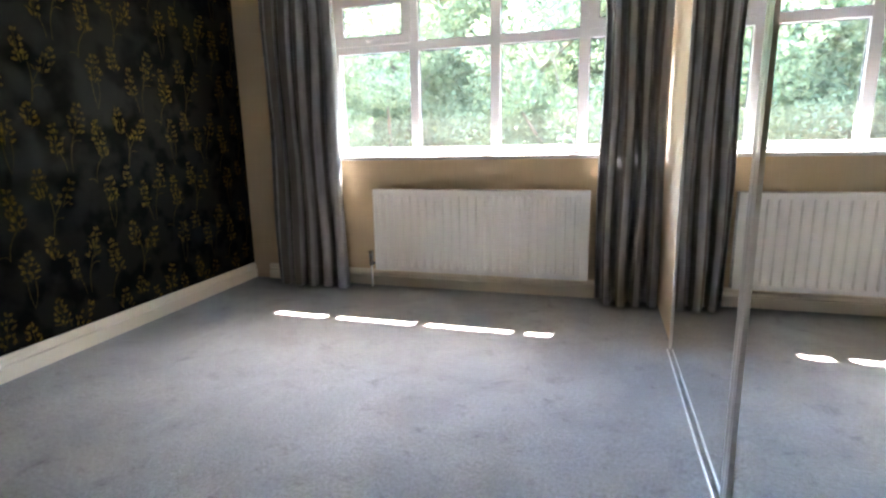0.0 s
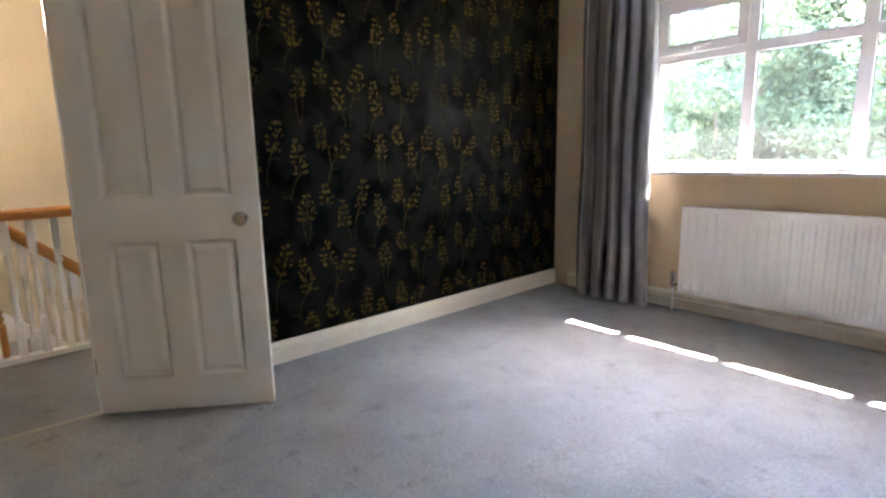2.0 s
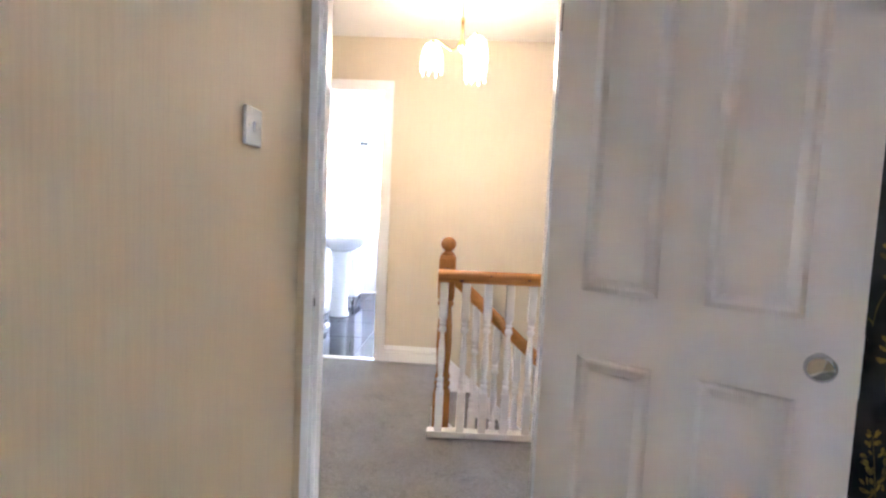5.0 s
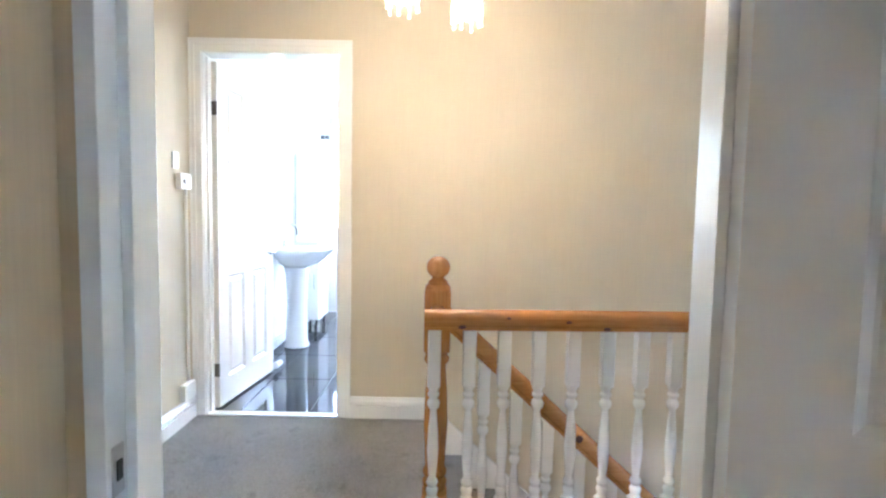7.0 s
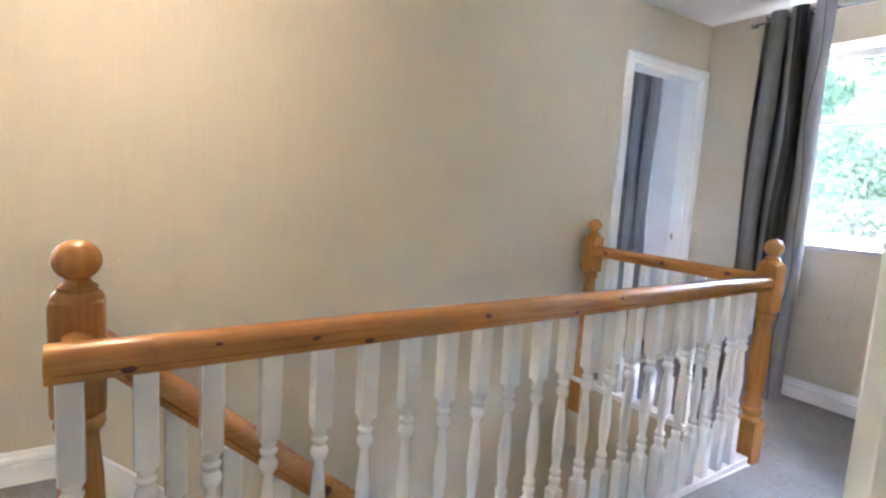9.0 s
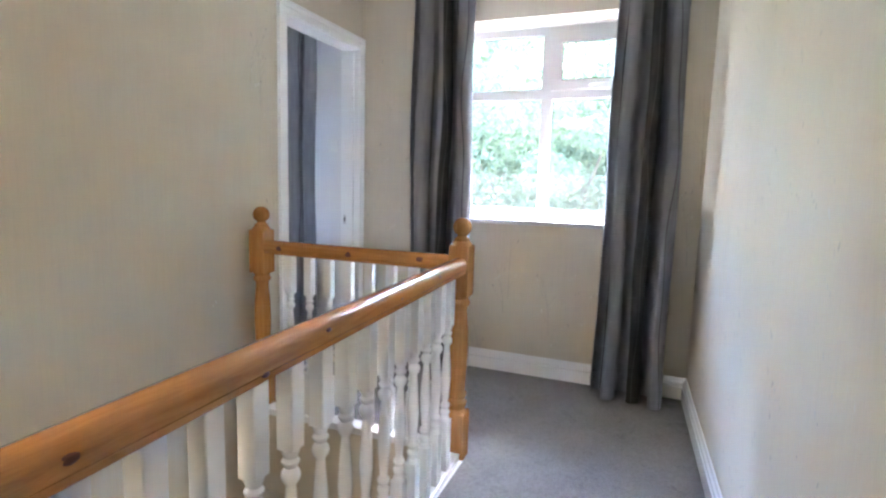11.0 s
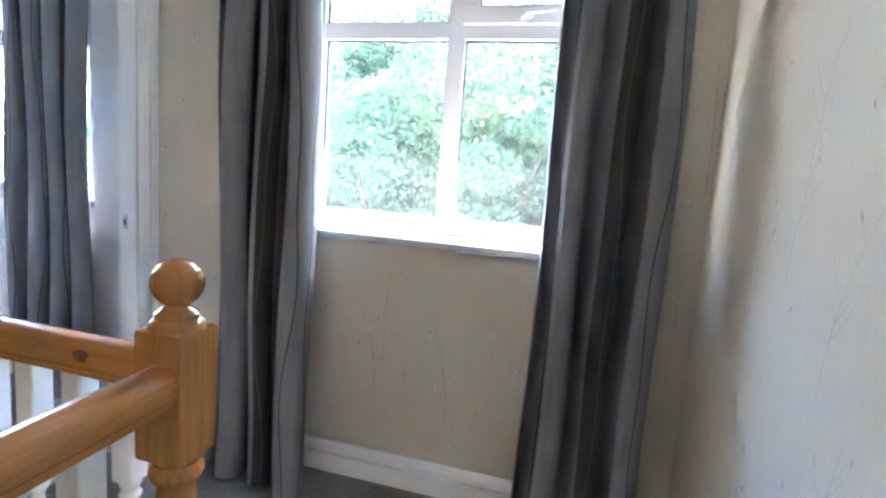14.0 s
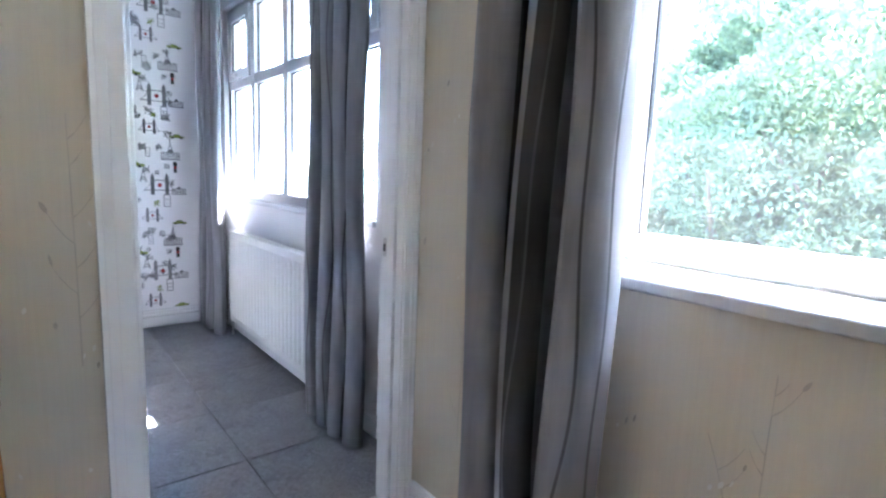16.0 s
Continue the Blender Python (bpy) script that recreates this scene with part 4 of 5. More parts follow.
box(bm, WELL[1] - 0.025, WELL[1] - 0.001, WELL[2], WELL[3] - 0.001, -0.36, -0.003)
box(bm, LW + 0.001, WELL[1] - 0.026, WELL[3] - 0.028, WELL[3] - 0.002, -0.42, -0.003)
structure("trim_well_apron", bm, M_CREAM, "cream papered apron round the stairwell", "apron")
bm = B()
box(bm, BW - 0.034, BW - 0.009, DOOR1[0] + 0.02, DOOR1[1] - 0.02, -0.001, 0.005, 0.002)
structure("trim_threshold_bedroom", bm, paint("tarnished strip metal", (0.42, 0.38, 0.32), 0.5, 0.2, 60, 0.2, 1.0), "worn dull metal carpet threshold strip", "threshold strip")
bm = B()
box(bm, LW - 0.03, LW + 0.012, BATH[0] + 0.026, BATH[1] - 0.026, -0.004, 0.006, 0.002)
structure("trim_threshold_bathroom", bm, M_ALU, "aluminium threshold strip at the bathroom", "threshold strip")
bm = B()
box(bm, LI + 0.0, LI + 0.03, DOOR2[0] + 0.026, DOOR2[1] - 0.026, -0.007, 0.003, 0.002)
structure("trim_threshold_second_bedroom", bm, M_ALU, "thin threshold strip at the second bedroom", "threshold strip")

# ---- mirrored wardrobe ----
WX = 0.478
ward = thing("sliding_wardrobe", (WX, 1.0, 0), "full-height sliding wardrobe with mirrored doors in aluminium frames", "wardrobe")
bm = B()
box(bm, 0.0, 0.02, 2.665 - 1.0, BN - 1.0 - 0.002, 0.0, CEIL - 0.002)
part("side_panel", bm, M_BEIGE, ward, "beige papered filler panel")
bm = B()
box(bm, -0.012, -0.001, 2.64 - 1.0, 2.665 - 1.0, 0, CEIL - 0.002, 0.002)
part("end_strip", bm, M_WHITE, ward, "white upright end strip")
bm = B()
box(bm, -0.030, -0.0235, BS - 1.0 + 0.001, 2.64 - 1.0, 0.0, 0.013, 0.002)
part("floor_track", bm, M_WHITE, ward, "white sliding floor track")
bm = B()
box(bm, -0.03, 0.09, BS - 1.0 + 0.001, 2.64 - 1.0, CEIL - 0.06, CEIL - 0.002, 0.002)
part("top_track", bm, M_WHITE, ward)
for y0, y1, x in ((1.387, 2.638, -0.011), (0.12, 1.385, -0.012), (BS + 0.004, 0.118, -0.011)):
    g = 0.034 if y1 < 2 else 0.004
    bm = B()
    box(bm, x - 0.003, x + 0.003, y0 + 0.032 - 1.0, y1 - g - 1.0 + 0.002, 0.010, CEIL - 0.062)
    d = part("sliding_door", bm, M_MIRROR, ward, "clear silvered mirror door")
    for a, b in ((y0, y0 + 0.034), (y1 - g, y1)):
        bm = B()
        w = b - a
        box(bm, x - 0.010, x + 0.008, a - 1.0, a + 0.36 * w - 1.0, 0.014, CEIL - 0.05, 0.002)
        box(bm, x - 0.010, x + 0.008, a + 0.56 * w - 1.0, b - 1.0, 0.014, CEIL - 0.05, 0.002)
        part("stile", bm, M_ALU, d, "brushed aluminium door stile")
        if w > 0.01:
            bm = B()
            box(bm, x - 0.004, x + 0.006, a + 0.36 * w - 1.0, a + 0.56 * w - 1.0, 0.014, CEIL - 0.05)
            part("seal", bm, M_RUBBER, d, "dark brush seal in the stile")
    for z0, z1 in ((0.003, 0.012), (CEIL - 0.075, CEIL - 0.05)):
        bm = B()
        box(bm, x + (0.0035 if z0 < 1 else -0.006), x + 0.008, y0 + 0.034 - 1.0, y1 - g - 1.0, z0, z1)
        part("rail", bm, M_ALU, d, "brushed aluminium door rail")


# ---- switches and small wall things ----
def wall_plate(name, at, turn, label, w=0.086, h=0.086, rocker=True):
    p = thing(name, at, label, "light switch", turn=turn)
    bm = B()
    box(bm, -w / 2, w / 2, 0, 0.009, -h / 2, h / 2, 0.003)
    part("plate", bm, M_PLASTIC, p)
    if rocker:
        bm = B()
        box(bm, -0.007, 0.007, 0.008, 0.014, -0.012, 0.012, 0.002)
        part("rocker", bm, M_PLASTIC, p)
        for s in (-1, 1):
            bm = B()
            lathe(bm, [(0.003, 0.0085), (0.003, 0.0098)], 8, (s * 0.03, 0, 0), "y")
            part("screw", bm, M_ALU, p)
    return p


wall_plate("light_switch", (-2.145, BS, 1.335), 0, "white plastic light switch on beige wallpaper")
wall_plate("light_switch", (-5.14, RN - 0.015, 1.41), 180, "white plastic light switch on the white wall")
wall_plate("light_switch", (-4.63, LS, 1.41), 0, "small white blank plate above the thermostat", 0.06, 0.085, False)
th = thing("thermostat", (-4.69, LS, 1.305), "white heating thermostat on the cream wall", "thermostat")
bm = B()
box(bm, -0.055, 0.055, 0, 0.032, -0.042, 0.042, 0.006, 3)
part("housing", bm, M_PLASTIC, th)
bm = B()
lathe(bm, [(0.014, 0.031), (0.014, 0.04), (0.011, 0.042)], 16, (0.02, 0, 0.0), "y")
part("dial", bm, M_ALU, th, "small grey dial", True)
cd = thing("cable_conduit", (-4.735, LS, 0.12), "white surface cable conduit down the wall", "conduit")
bm = B()
box(bm, -0.009, 0.009, 0, 0.012, 0.06, 1.15, 0.002)
part("conduit", bm, M_PLASTIC, cd)
jb = thing("junction_box", (-4.70, LS + 0.0, 0.17), "white plastic junction box above the skirting", "junction box")
bm = B()
box(bm, -0.06, 0.06, 0, 0.034, -0.04, 0.05, 0.006, 3)
part("box_lid", bm, M_PLASTIC, jb)

# ---- chandelier ----
M_SHADE = bpy.data.materials.new("lit frosted glass")
M_SHADE.use_nodes = True
_b = M_SHADE.node_tree.nodes["Principled BSDF"]
_b.inputs["Base Color"].default_value = (0.9, 0.85, 0.75, 1)
_b.inputs["Emission Color"].default_value = (1.0, 0.80, 0.50, 1)
_b.inputs["Emission Strength"].default_value = 0.32
M_BEAD = paint("clear glass bead", (0.9, 0.88, 0.82), 0.08, 0.05, 40, 0.0)
ch = thing("chandelier", (-3.95, -0.195, CEIL), "brass three-arm ceiling light with beaded glass shades, lit", "ceiling light")
bm = B()
lathe(bm, [(0.006, -0.035), (0.05, -0.03), (0.055, -0.012), (0.05, -0.001)], 20)
part("ceiling_rose", bm, M_BRASS, ch, smooth=True)
bm = B()
tube(bm, [(0, 0, -0.03), (0.004, 0, -0.09), (0, 0, -0.15)], 0.004)
part("chain", bm, M_BRASS, ch, smooth=True)
bm = B()
lathe(bm, [(0.004, -0.15), (0.010, -0.155), (0.013, -0.17), (0.009, -0.18), (0.010, -0.27), (0.016, -0.28), (0.026, -0.30), (0.020, -0.325), (0.009, -0.335), (0.004, -0.35)], 18)
part("stem", bm, M_BRASS, ch, smooth=True)
for k, a in enumerate((-90, 30, 150)):
    ca, sa = math.cos(radians(a)), math.sin(radians(a))
    bm = B()
    tube(bm, [(0.015 * ca, 0.015 * sa, -0.31), (0.06 * ca, 0.06 * sa, -0.335), (0.11 * ca, 0.11 * sa, -0.30), (0.15 * ca, 0.15 * sa, -0.275), (0.165 * ca, 0.165 * sa, -0.285), (0.165 * ca, 0.165 * sa, -0.315)], 0.0055)
    arm = part("arm", bm, M_BRASS, ch, smooth=True)
    bm = B()
    lathe(bm, [(0.014, -0.30), (0.032, -0.305), (0.046, -0.325), (0.055, -0.355), (0.060, -0.39), (0.063, -0.42), (0.061, -0.42), (0.053, -0.36), (0.040, -0.325), (0.012, -0.31)], 24, (0.165 * ca, 0.165 * sa, 0))
    sh = part("glass_shade", bm, M_SHADE, arm, "glowing frosted bell shade", True)
    bm = B()
    for q in range(9):
        b = 2 * math.pi * q / 9
        n = 4 if q % 2 else 5
        for j in range(n):
            rr = 0.0045 if j < n - 1 else 0.007
            bmesh.ops.create_icosphere(bm, subdivisions=1, radius=rr, matrix=Matrix.Translation((0.165 * ca + 0.061 * math.cos(b), 0.165 * sa + 0.061 * math.sin(b), -0.426 - 0.0105 * j)))
    tagged(part("bead_fringe", bm, M_BEAD, arm, "hanging glass bead fringe", True), kind="stuff")
    ld = bpy.data.lights.new("bulb", "POINT")
    ld.energy = 0.014
    ld.color = (1.0, 0.88, 0.70)
    ld.shadow_soft_size = 0.05
    lo = new("bulb", ld)
    lo.matrix_basis = pose(-3.95 + 0.165 * ca, -0.195 + 0.165 * sa, CEIL - 0.43)

# ---- bathroom ----
bf = bpy.data.objects["floor_bathroom"]
base = None
for i in range(5):
    for j in range(6):
        if base is None:
            bm = B()
            box(bm, -0.2965, 0.2965, -0.197, 0.197, -0.012, -0.004, 0.0012, 1)
            base = part("tile", bm, M_TILE, bf)
            ob = base
        else:
            ob = new("tile", base.data)
            ob.parent = bf
        ob.matrix_basis = pose(LI + 0.06 - 0.3 - 0.6 * i, -1.15 + 0.4 * (j - 1), 0)
basin = thing("pedestal_basin", (-6.34, -1.60, 0), "white ceramic pedestal basin with a chrome swan-neck tap", "basin")
bm = B()
n = 28
rings = []
for (sx, sy, oy, z) in ((0.10, 0.09, 0.17, 0.68), (0.20, 0.16, 0.20, 0.72), (0.265, 0.215, 0.225, 0.79), (0.285, 0.235, 0.237, 0.835), (0.283, 0.233, 0.237, 0.845), (0.25, 0.20, 0.245, 0.842), (0.22, 0.165, 0.25, 0.80), (0.14, 0.11, 0.25, 0.74), (0.02, 0.02, 0.25, 0.725)):
    ring = []
    for k in range(n):
        a = 2 * math.pi * k / n
        c, s_ = math.cos(a), math.sin(a)
        e = 0.75
        ring.append(bm.verts.new((sx * math.copysign(abs(c) ** e, c), max(oy + sy * math.copysign(abs(s_) ** e, s_), 0.004), z)))
    rings.append(ring)
for a, b in zip(rings, rings[1:]):
    for k in range(n):
        bm.faces.new((a[k], a[(k + 1) % n], b[(k + 1) % n], b[k]))
bm.faces.new(rings[0][::-1])
bm.faces.new(rings[-1])
part("bowl", bm, M_CERAMIC, basin, smooth=True)
bm = B()
lathe(bm, [(0.105, 0.0), (0.105, 0.02), (0.092, 0.05), (0.085, 0.35), (0.092, 0.60), (0.11, 0.70)], 24, (0, 0.17, 0))
part("pedestal", bm, M_CERAMIC, basin, smooth=True)
bm = B()
tube(bm, [(0, 0.06, 0.84), (0, 0.06, 0.98)] + [(0, 0.06 + 0.055 - 0.055 * math.cos(math.pi * k / 10), 0.98 + 0.06 * math.sin(math.pi * k / 10)) for k in range(1, 11)] + [(0, 0.17, 0.95)], 0.0095, 12)
lathe(bm, [(0.024, 0.835), (0.024, 0.86), (0.014, 0.87)], 16, (0, 0.06, 0))
for s in (-1, 1):
    tube(bm, [(0, 0.06, 0.885), (s * 0.045, 0.062, 0.89)], 0.006)
part("tap", bm, M_CHROME, basin, "chrome swan-neck mixer tap", True)
cab = thing("bathroom_cabinet", (-5.80, -1.60, 1.085), "white mirrored wall cabinet above the basin", "cabinet")
bm = B()
box(bm, -0.29, 0.29, 0.0, 0.11, 0, 0.82, 0.003)
part("body", bm, M_ROOM, cab)
for s in (-1, 1):
    bm = B()
    box(bm, min(0.003 * s, 0.288 * s), max(0.003 * s, 0.288 * s), 0.111, 0.128, 0.003, 0.817, 0.002)
    part("mirror_door", bm, M_MIRROR, cab, "mirror-fronted door")
tall = thing("bathroom_cupboard", (-7.12, -1.60, 0), "tall white bathroom cupboard on short legs", "cupboard")
bm = B()
box(bm, -0.2, 0.2, 0.0, 0.22, 0.10, 1.72, 0.004)
part("body", bm, M_ROOM, tall)
for z0, z1 in ((0.11, 0.84), (0.85, 1.71)):
    bm = B()
    box(bm, 0.2, 0.218, 0.003, 0.217, z0, z1, 0.003)
    dd = part("door", bm, M_WHITE, tall)
    bm = B()
    tube(bm, [(0.22, 0.18, z0 + 0.3), (0.24, 0.18, z0 + 0.31), (0.24, 0.18, z0 + 0.42), (0.22, 0.18, z0 + 0.43)], 0.005)
    part("handle", bm, M_CHROME, dd, "chrome bow handle", True)
for x in (-0.17, 0.17):
    for y in (0.04, 0.18):
        bm = B()
        lathe(bm, [(0.014, 0.0), (0.018, 0.10)], 12, (x, y, 0))
        part("leg", bm, M_CHROME, tall)
wb = bpy.data.objects["wall_bathroom_west"]
tile_mesh = None
for i in range(24):
    if tile_mesh is None:
        bm = B()
        box(bm, 0, 0.005, -0.022, 0.022, -0.022, 0.022, 0.001, 1)
        ob = part("border_tile", bm, paint("slate mosaic tile", (0.10, 0.11, 0.12), 0.2, 0.3, 30, 0.1), wb)
        tile_mesh = ob.data
    else:
        ob = new("border_tile", tile_mesh)
        ob.parent = wb
    ob.matrix_basis = pose(-7.88, -1.72 + 0.05 * i if i < 5 else -0.1 + 0.05 * (i - 5), 1.98)


# ---- outside ----
bm = B()
bmesh.ops.create_grid(bm, x_segments=40, y_segments=40, size=400)
bmesh.ops.translate(bm, vec=(0, 300, -2.75), verts=bm.verts)
structure("ground", bm, M_GRASS, "shaded lawn and undergrowth below the windows", "lawn")
# Unseen pale slab, added to reflect sunlight onto the ceilings.
bm = B()
box(bm, -16, 8, OUT, 8.2, -2.76, -2.69, 0.01)
structure("pavement", bm, paint("pale bounce slab", (0.42, 0.40, 0.36), 0.9, 0.12, 30, 0.3), "unseen pale slab bouncing sunlight up into the rooms", "paving")
bm = B()
box(bm, -8.5, 1.5, OUT, 4.55, 2.45, 2.50)
box(bm, -8.5, 1.5, 4.53, 4.56, 2.44, 2.62)
structure("trim_eaves", bm, M_ROOF, "painted soffit board of the overhanging eaves", "eaves")
bm = B()
vs = [bm.verts.new(p) for p in ((-8.6, 4.6, 2.52), (1.6, 4.6, 2.52), (1.6, -6, 6.2), (-8.6, -6, 6.2), (-8.6, 4.6, 2.56), (1.6, 4.6, 2.56), (1.6, -6, 6.26), (-8.6, -6, 6.26))]
for f in ((0, 1, 2, 3), (7, 6, 5, 4), (0, 4, 5, 1), (1, 5, 6, 2), (2, 6, 7, 3), (3, 7, 4, 0)):
    bm.faces.new([vs[i] for i in f])
structure("trim_roof", bm, M_BRICK, "plain sloping roof over the house", "roof")


def tree(at, height, spread, seed, leaf, count, size, label):
    """A tapered trunk with limbs and a crown of many leaves in uneven clumps."""
    rnd = random.Random(seed)
    rng = np.random.default_rng(seed)
    t = thing("tree", at, label, "tree", "trees beyond the windows")
    bm = B()
    top = height * 0.62
    pts = [Vector((rnd.uniform(-0.12, 0.12) * i, rnd.uniform(-0.12, 0.12) * i, top * i / 6)) for i in range(7)]
    tube(bm, pts, [0.24 * (1 - 0.12 * i) for i in range(7)], 9)
    limbs = []
    for k in range(11):
        b = pts[rnd.randint(2, 6)]
        a = rnd.uniform(0, 6.28)
        e = b + Vector((math.cos(a) * spread * rnd.uniform(0.5, 0.95), math.sin(a) * spread * rnd.uniform(0.5, 0.95), rnd.uniform(0.1, 0.42) * height))
        mid = b.lerp(e, 0.5) + Vector((0, 0, rnd.uniform(-0.3, 0.3)))
        tube(bm, [b, mid, e], [0.06, 0.04, 0.015], 6)
        limbs.append((mid, e))
    part("trunk", bm, M_BARK, t, smooth=True)
    centres = []
    for k in range(90):
        a, q = rnd.uniform(0, 6.28), rnd.uniform(-1, 1)
        rad = rnd.uniform(0.45, 1.0) ** 0.5
        h = math.sqrt(1 - q * q)
        centres.append((math.cos(a) * h * spread * rad, math.sin(a) * h * spread * rad, height * 0.52 + q * height * 0.50 * rad))
    for m_, e in limbs:
        centres += [tuple(e), tuple(m_)]
    C = np.array(centres)
    rads = rng.uniform(0.35, 0.95, len(C)) * spread * 0.34
    idx = rng.integers(0, len(C), count)
    d = rng.normal(size=(count, 3))
    d /= np.linalg.norm(d, axis=1)[:, None]
    p = C[idx] + d * (rads[idx] * rng.uniform(0.55, 1.0, count) ** 0.6)[:, None] * np.array([1, 1, 0.72])
    u = rng.normal(size=(count, 3))
    u /= np.linalg.norm(u, axis=1)[:, None]
    w = np.cross(u, rng.normal(size=(count, 3)))
    w /= np.linalg.norm(w, axis=1)[:, None]
    s = rng.uniform(0.6, 1.3, count)[:, None] * size
    v = np.concatenate([p - u * s, p + w * s * 0.45 - u * s * 0.1, p + u * s, p - w * s * 0.45 - u * s * 0.1], axis=1).reshape(-1, 3)
    me = bpy.data.meshes.new("crown")
    n = count
    me.vertices.add(4 * n)
    me.vertices.foreach_set("co", v.ravel())
    me.loops.add(4 * n)
    me.loops.foreach_set("vertex_index", np.arange(4 * n, dtype=np.int32))
    me.polygons.add(n)
    me.polygons.foreach_set("loop_start", np.arange(0, 4 * n, 4, dtype=np.int32))
    me.update(calc_edges=True)
    me.materials.append(leaf)
    c = new("crown", me)
    c.parent = t
    return t


G0 = -2.75
# Tall trees past x = 8 are unseen additions that block eastern sky light.
TREES = [(-9.5, 13.0, 8.5, 3.6, 0), (-4.6, 11.5, 7.6, 3.2, 1), (-0.6, 12.5, 8.6, 3.4, 0), (3.6, 11.8, 8.0, 3.2, 1), (9.0, 12.5, 14.0, 4.2, 0), (-14, 14, 9.0, 4.0, 1),
         (-7.0, 18.5, 10.0, 4.2, 1), (-1.8, 19.0, 10.5, 4.2, 0), (4.5, 19.5, 10.5, 4.5, 1), (-13.0, 20.0, 10.5, 4.8, 0), (13.5, 13.5, 15.0, 4.8, 0), (10.5, 20, 14, 4.6, 1),
         (-10.6, 16.5, 7.8, 3.4, 0), (-3.4, 15.6, 7.2, 3.4, 1), (1.6, 16.4, 8.2, 3.6, 0)]
for k, (x, y, h, sp, kind) in enumerate(TREES):
    tree((x, y, G0), h, sp, 40 + k, M_LEAF2 if kind else M_LEAF, 90000 if y < 15 else 34000, 0.052 if y < 15 else 0.12, "leafy green tree in full summer leaf")

for k in range(9):
    tree((-14.5 + 2.7 * k, 10.6 + 0.7 * (k % 3), G0), 5.0 + 0.35 * (k % 2), 2.2, 80 + k, M_LEAF if k % 2 else M_LEAF2, 40000, 0.038, "leafy green shrub below the trees")


# ---- printed wallpapers ----
def flat(polys, name, material, parent, place, label=""):
    """A flat printed motif layer: polygons given in wall coordinates, placed by place(u, v)."""
    me = bpy.data.meshes.new(name)
    vs, fs = [], []
    for poly in polys:
        b = len(vs)
        vs += [place(u, v) for u, v in poly]
        fs.append(tuple(range(b, b + len(poly))))
    me.from_pydata(vs, [], fs)
    me.materials.append(material)
    ob = new(name, me)
    ob.parent = parent
    tagged(ob, label, kind="stuff")
    return ob


def petal(u, v, a, l, w):
    c, s = math.cos(a), math.sin(a)
    return [(u + c * x - s * y, v + s * x + c * y) for x, y in ((0, 0), (0.35 * l, 0.5 * w), (0.75 * l, 0.42 * w), (l, 0), (0.75 * l, -0.42 * w), (0.35 * l, -0.5 * w))]


def ribbon(pts, w0, w1):
    out = []
    for i, ((x0, y0), (x1, y1)) in enumerate(zip(pts, pts[1:])):
        n = len(pts) - 1
        a = w0 + (w1 - w0) * i / n
        b = w0 + (w1 - w0) * (i + 1) / n
        dx, dy = x1 - x0, y1 - y0
        l = math.hypot(dx, dy) or 1
        nx, ny = -dy / l, dx / l
        out.append([(x0 + nx * a, y0 + ny * a), (x1 + nx * b, y1 + ny * b), (x1 - nx * b, y1 - ny * b), (x0 - nx * a, y0 - ny * a)])
    return out


def island_mat(name, dark, light, rough, metal=0.0, wear=0.8, spec=0.3):
    m, nt, b = nodes_of(name, rough, metal, spec)
    geo = nt.nodes.new("ShaderNodeNewGeometry")
    v = coords(nt)
    c = ramp(nt, geo.outputs["Random Per Island"], [(0.0, dark), (1.0, light)])
    c2 = ramp(nt, noise_tex(nt, v, 70, 3), [(0.35, (0.45, 0.45, 0.45)), (0.65, (1, 1, 1))])
    nt.links.new(mix(nt, c, c2, wear, "MULTIPLY"), b.inputs["Base Color"])
    return m


M_GOLD = island_mat("gold flower print", (0.042, 0.027, 0.003), (0.155, 0.098, 0.0105), 0.6, 0.0, 0.8, 0.08)
M_STEM = island_mat("dull olive stem print", (0.030, 0.022, 0.003), (0.075, 0.052, 0.007), 0.6, 0.0, 0.7, 0.08)
rf = random.Random(7)
heads, stems = [], []


def head(u, v, h, tilt, wide=1.0):
    """A conical bunch of small blunt petals round a stalk, v at its middle."""
    v -= h / 2
    u -= tilt * h / 2
    stems.extend(ribbon([(u, v - 0.012), (u + tilt * h * 0.5, v + h * 0.5), (u + tilt * h, v + h)], 0.0026, 0.0012))
    n = max(4, int(h / 0.024))
    for i in range(n):
        f = i / (n - 1)
        half = wide * 0.046 * (0.75 + 0.9 * f - 1.45 * f * f) + 0.004
        for s in (-1, 1):
            cu = u + tilt * h * f
            cv = v + h * f
            for q in range(3):
                a = math.pi / 2 - tilt - s * rf.uniform(-0.15, 1.35)
                k = rf.uniform(0.0, 0.85)
                heads.append(petal(cu + s * half * k, cv + rf.uniform(-0.006, 0.006), a, rf.uniform(0.018, 0.036) * (1.1 - 0.35 * f), rf.uniform(0.008, 0.015)))


def stem(u0, v0, u1, v1, bend, w=0.0036):
    pts = []
    for i in range(9):
        f = i / 8
        pts.append((u0 + (u1 - u0) * f + bend * math.sin(math.pi * f), v0 + (v1 - v0) * f))
    stems.extend(ribbon(pts, w * 0.5, w * 1.1))


def curl(u, v, s, size):
    """A leaf that rises and droops over to one side."""
    pts = [(u + s * size * (1 - math.cos(a)), v + size * 0.9 * math.sin(a)) for a in [i * 0.27 for i in range(9)]]
    stems.extend(ribbon(pts, 0.0022, 0.0034))


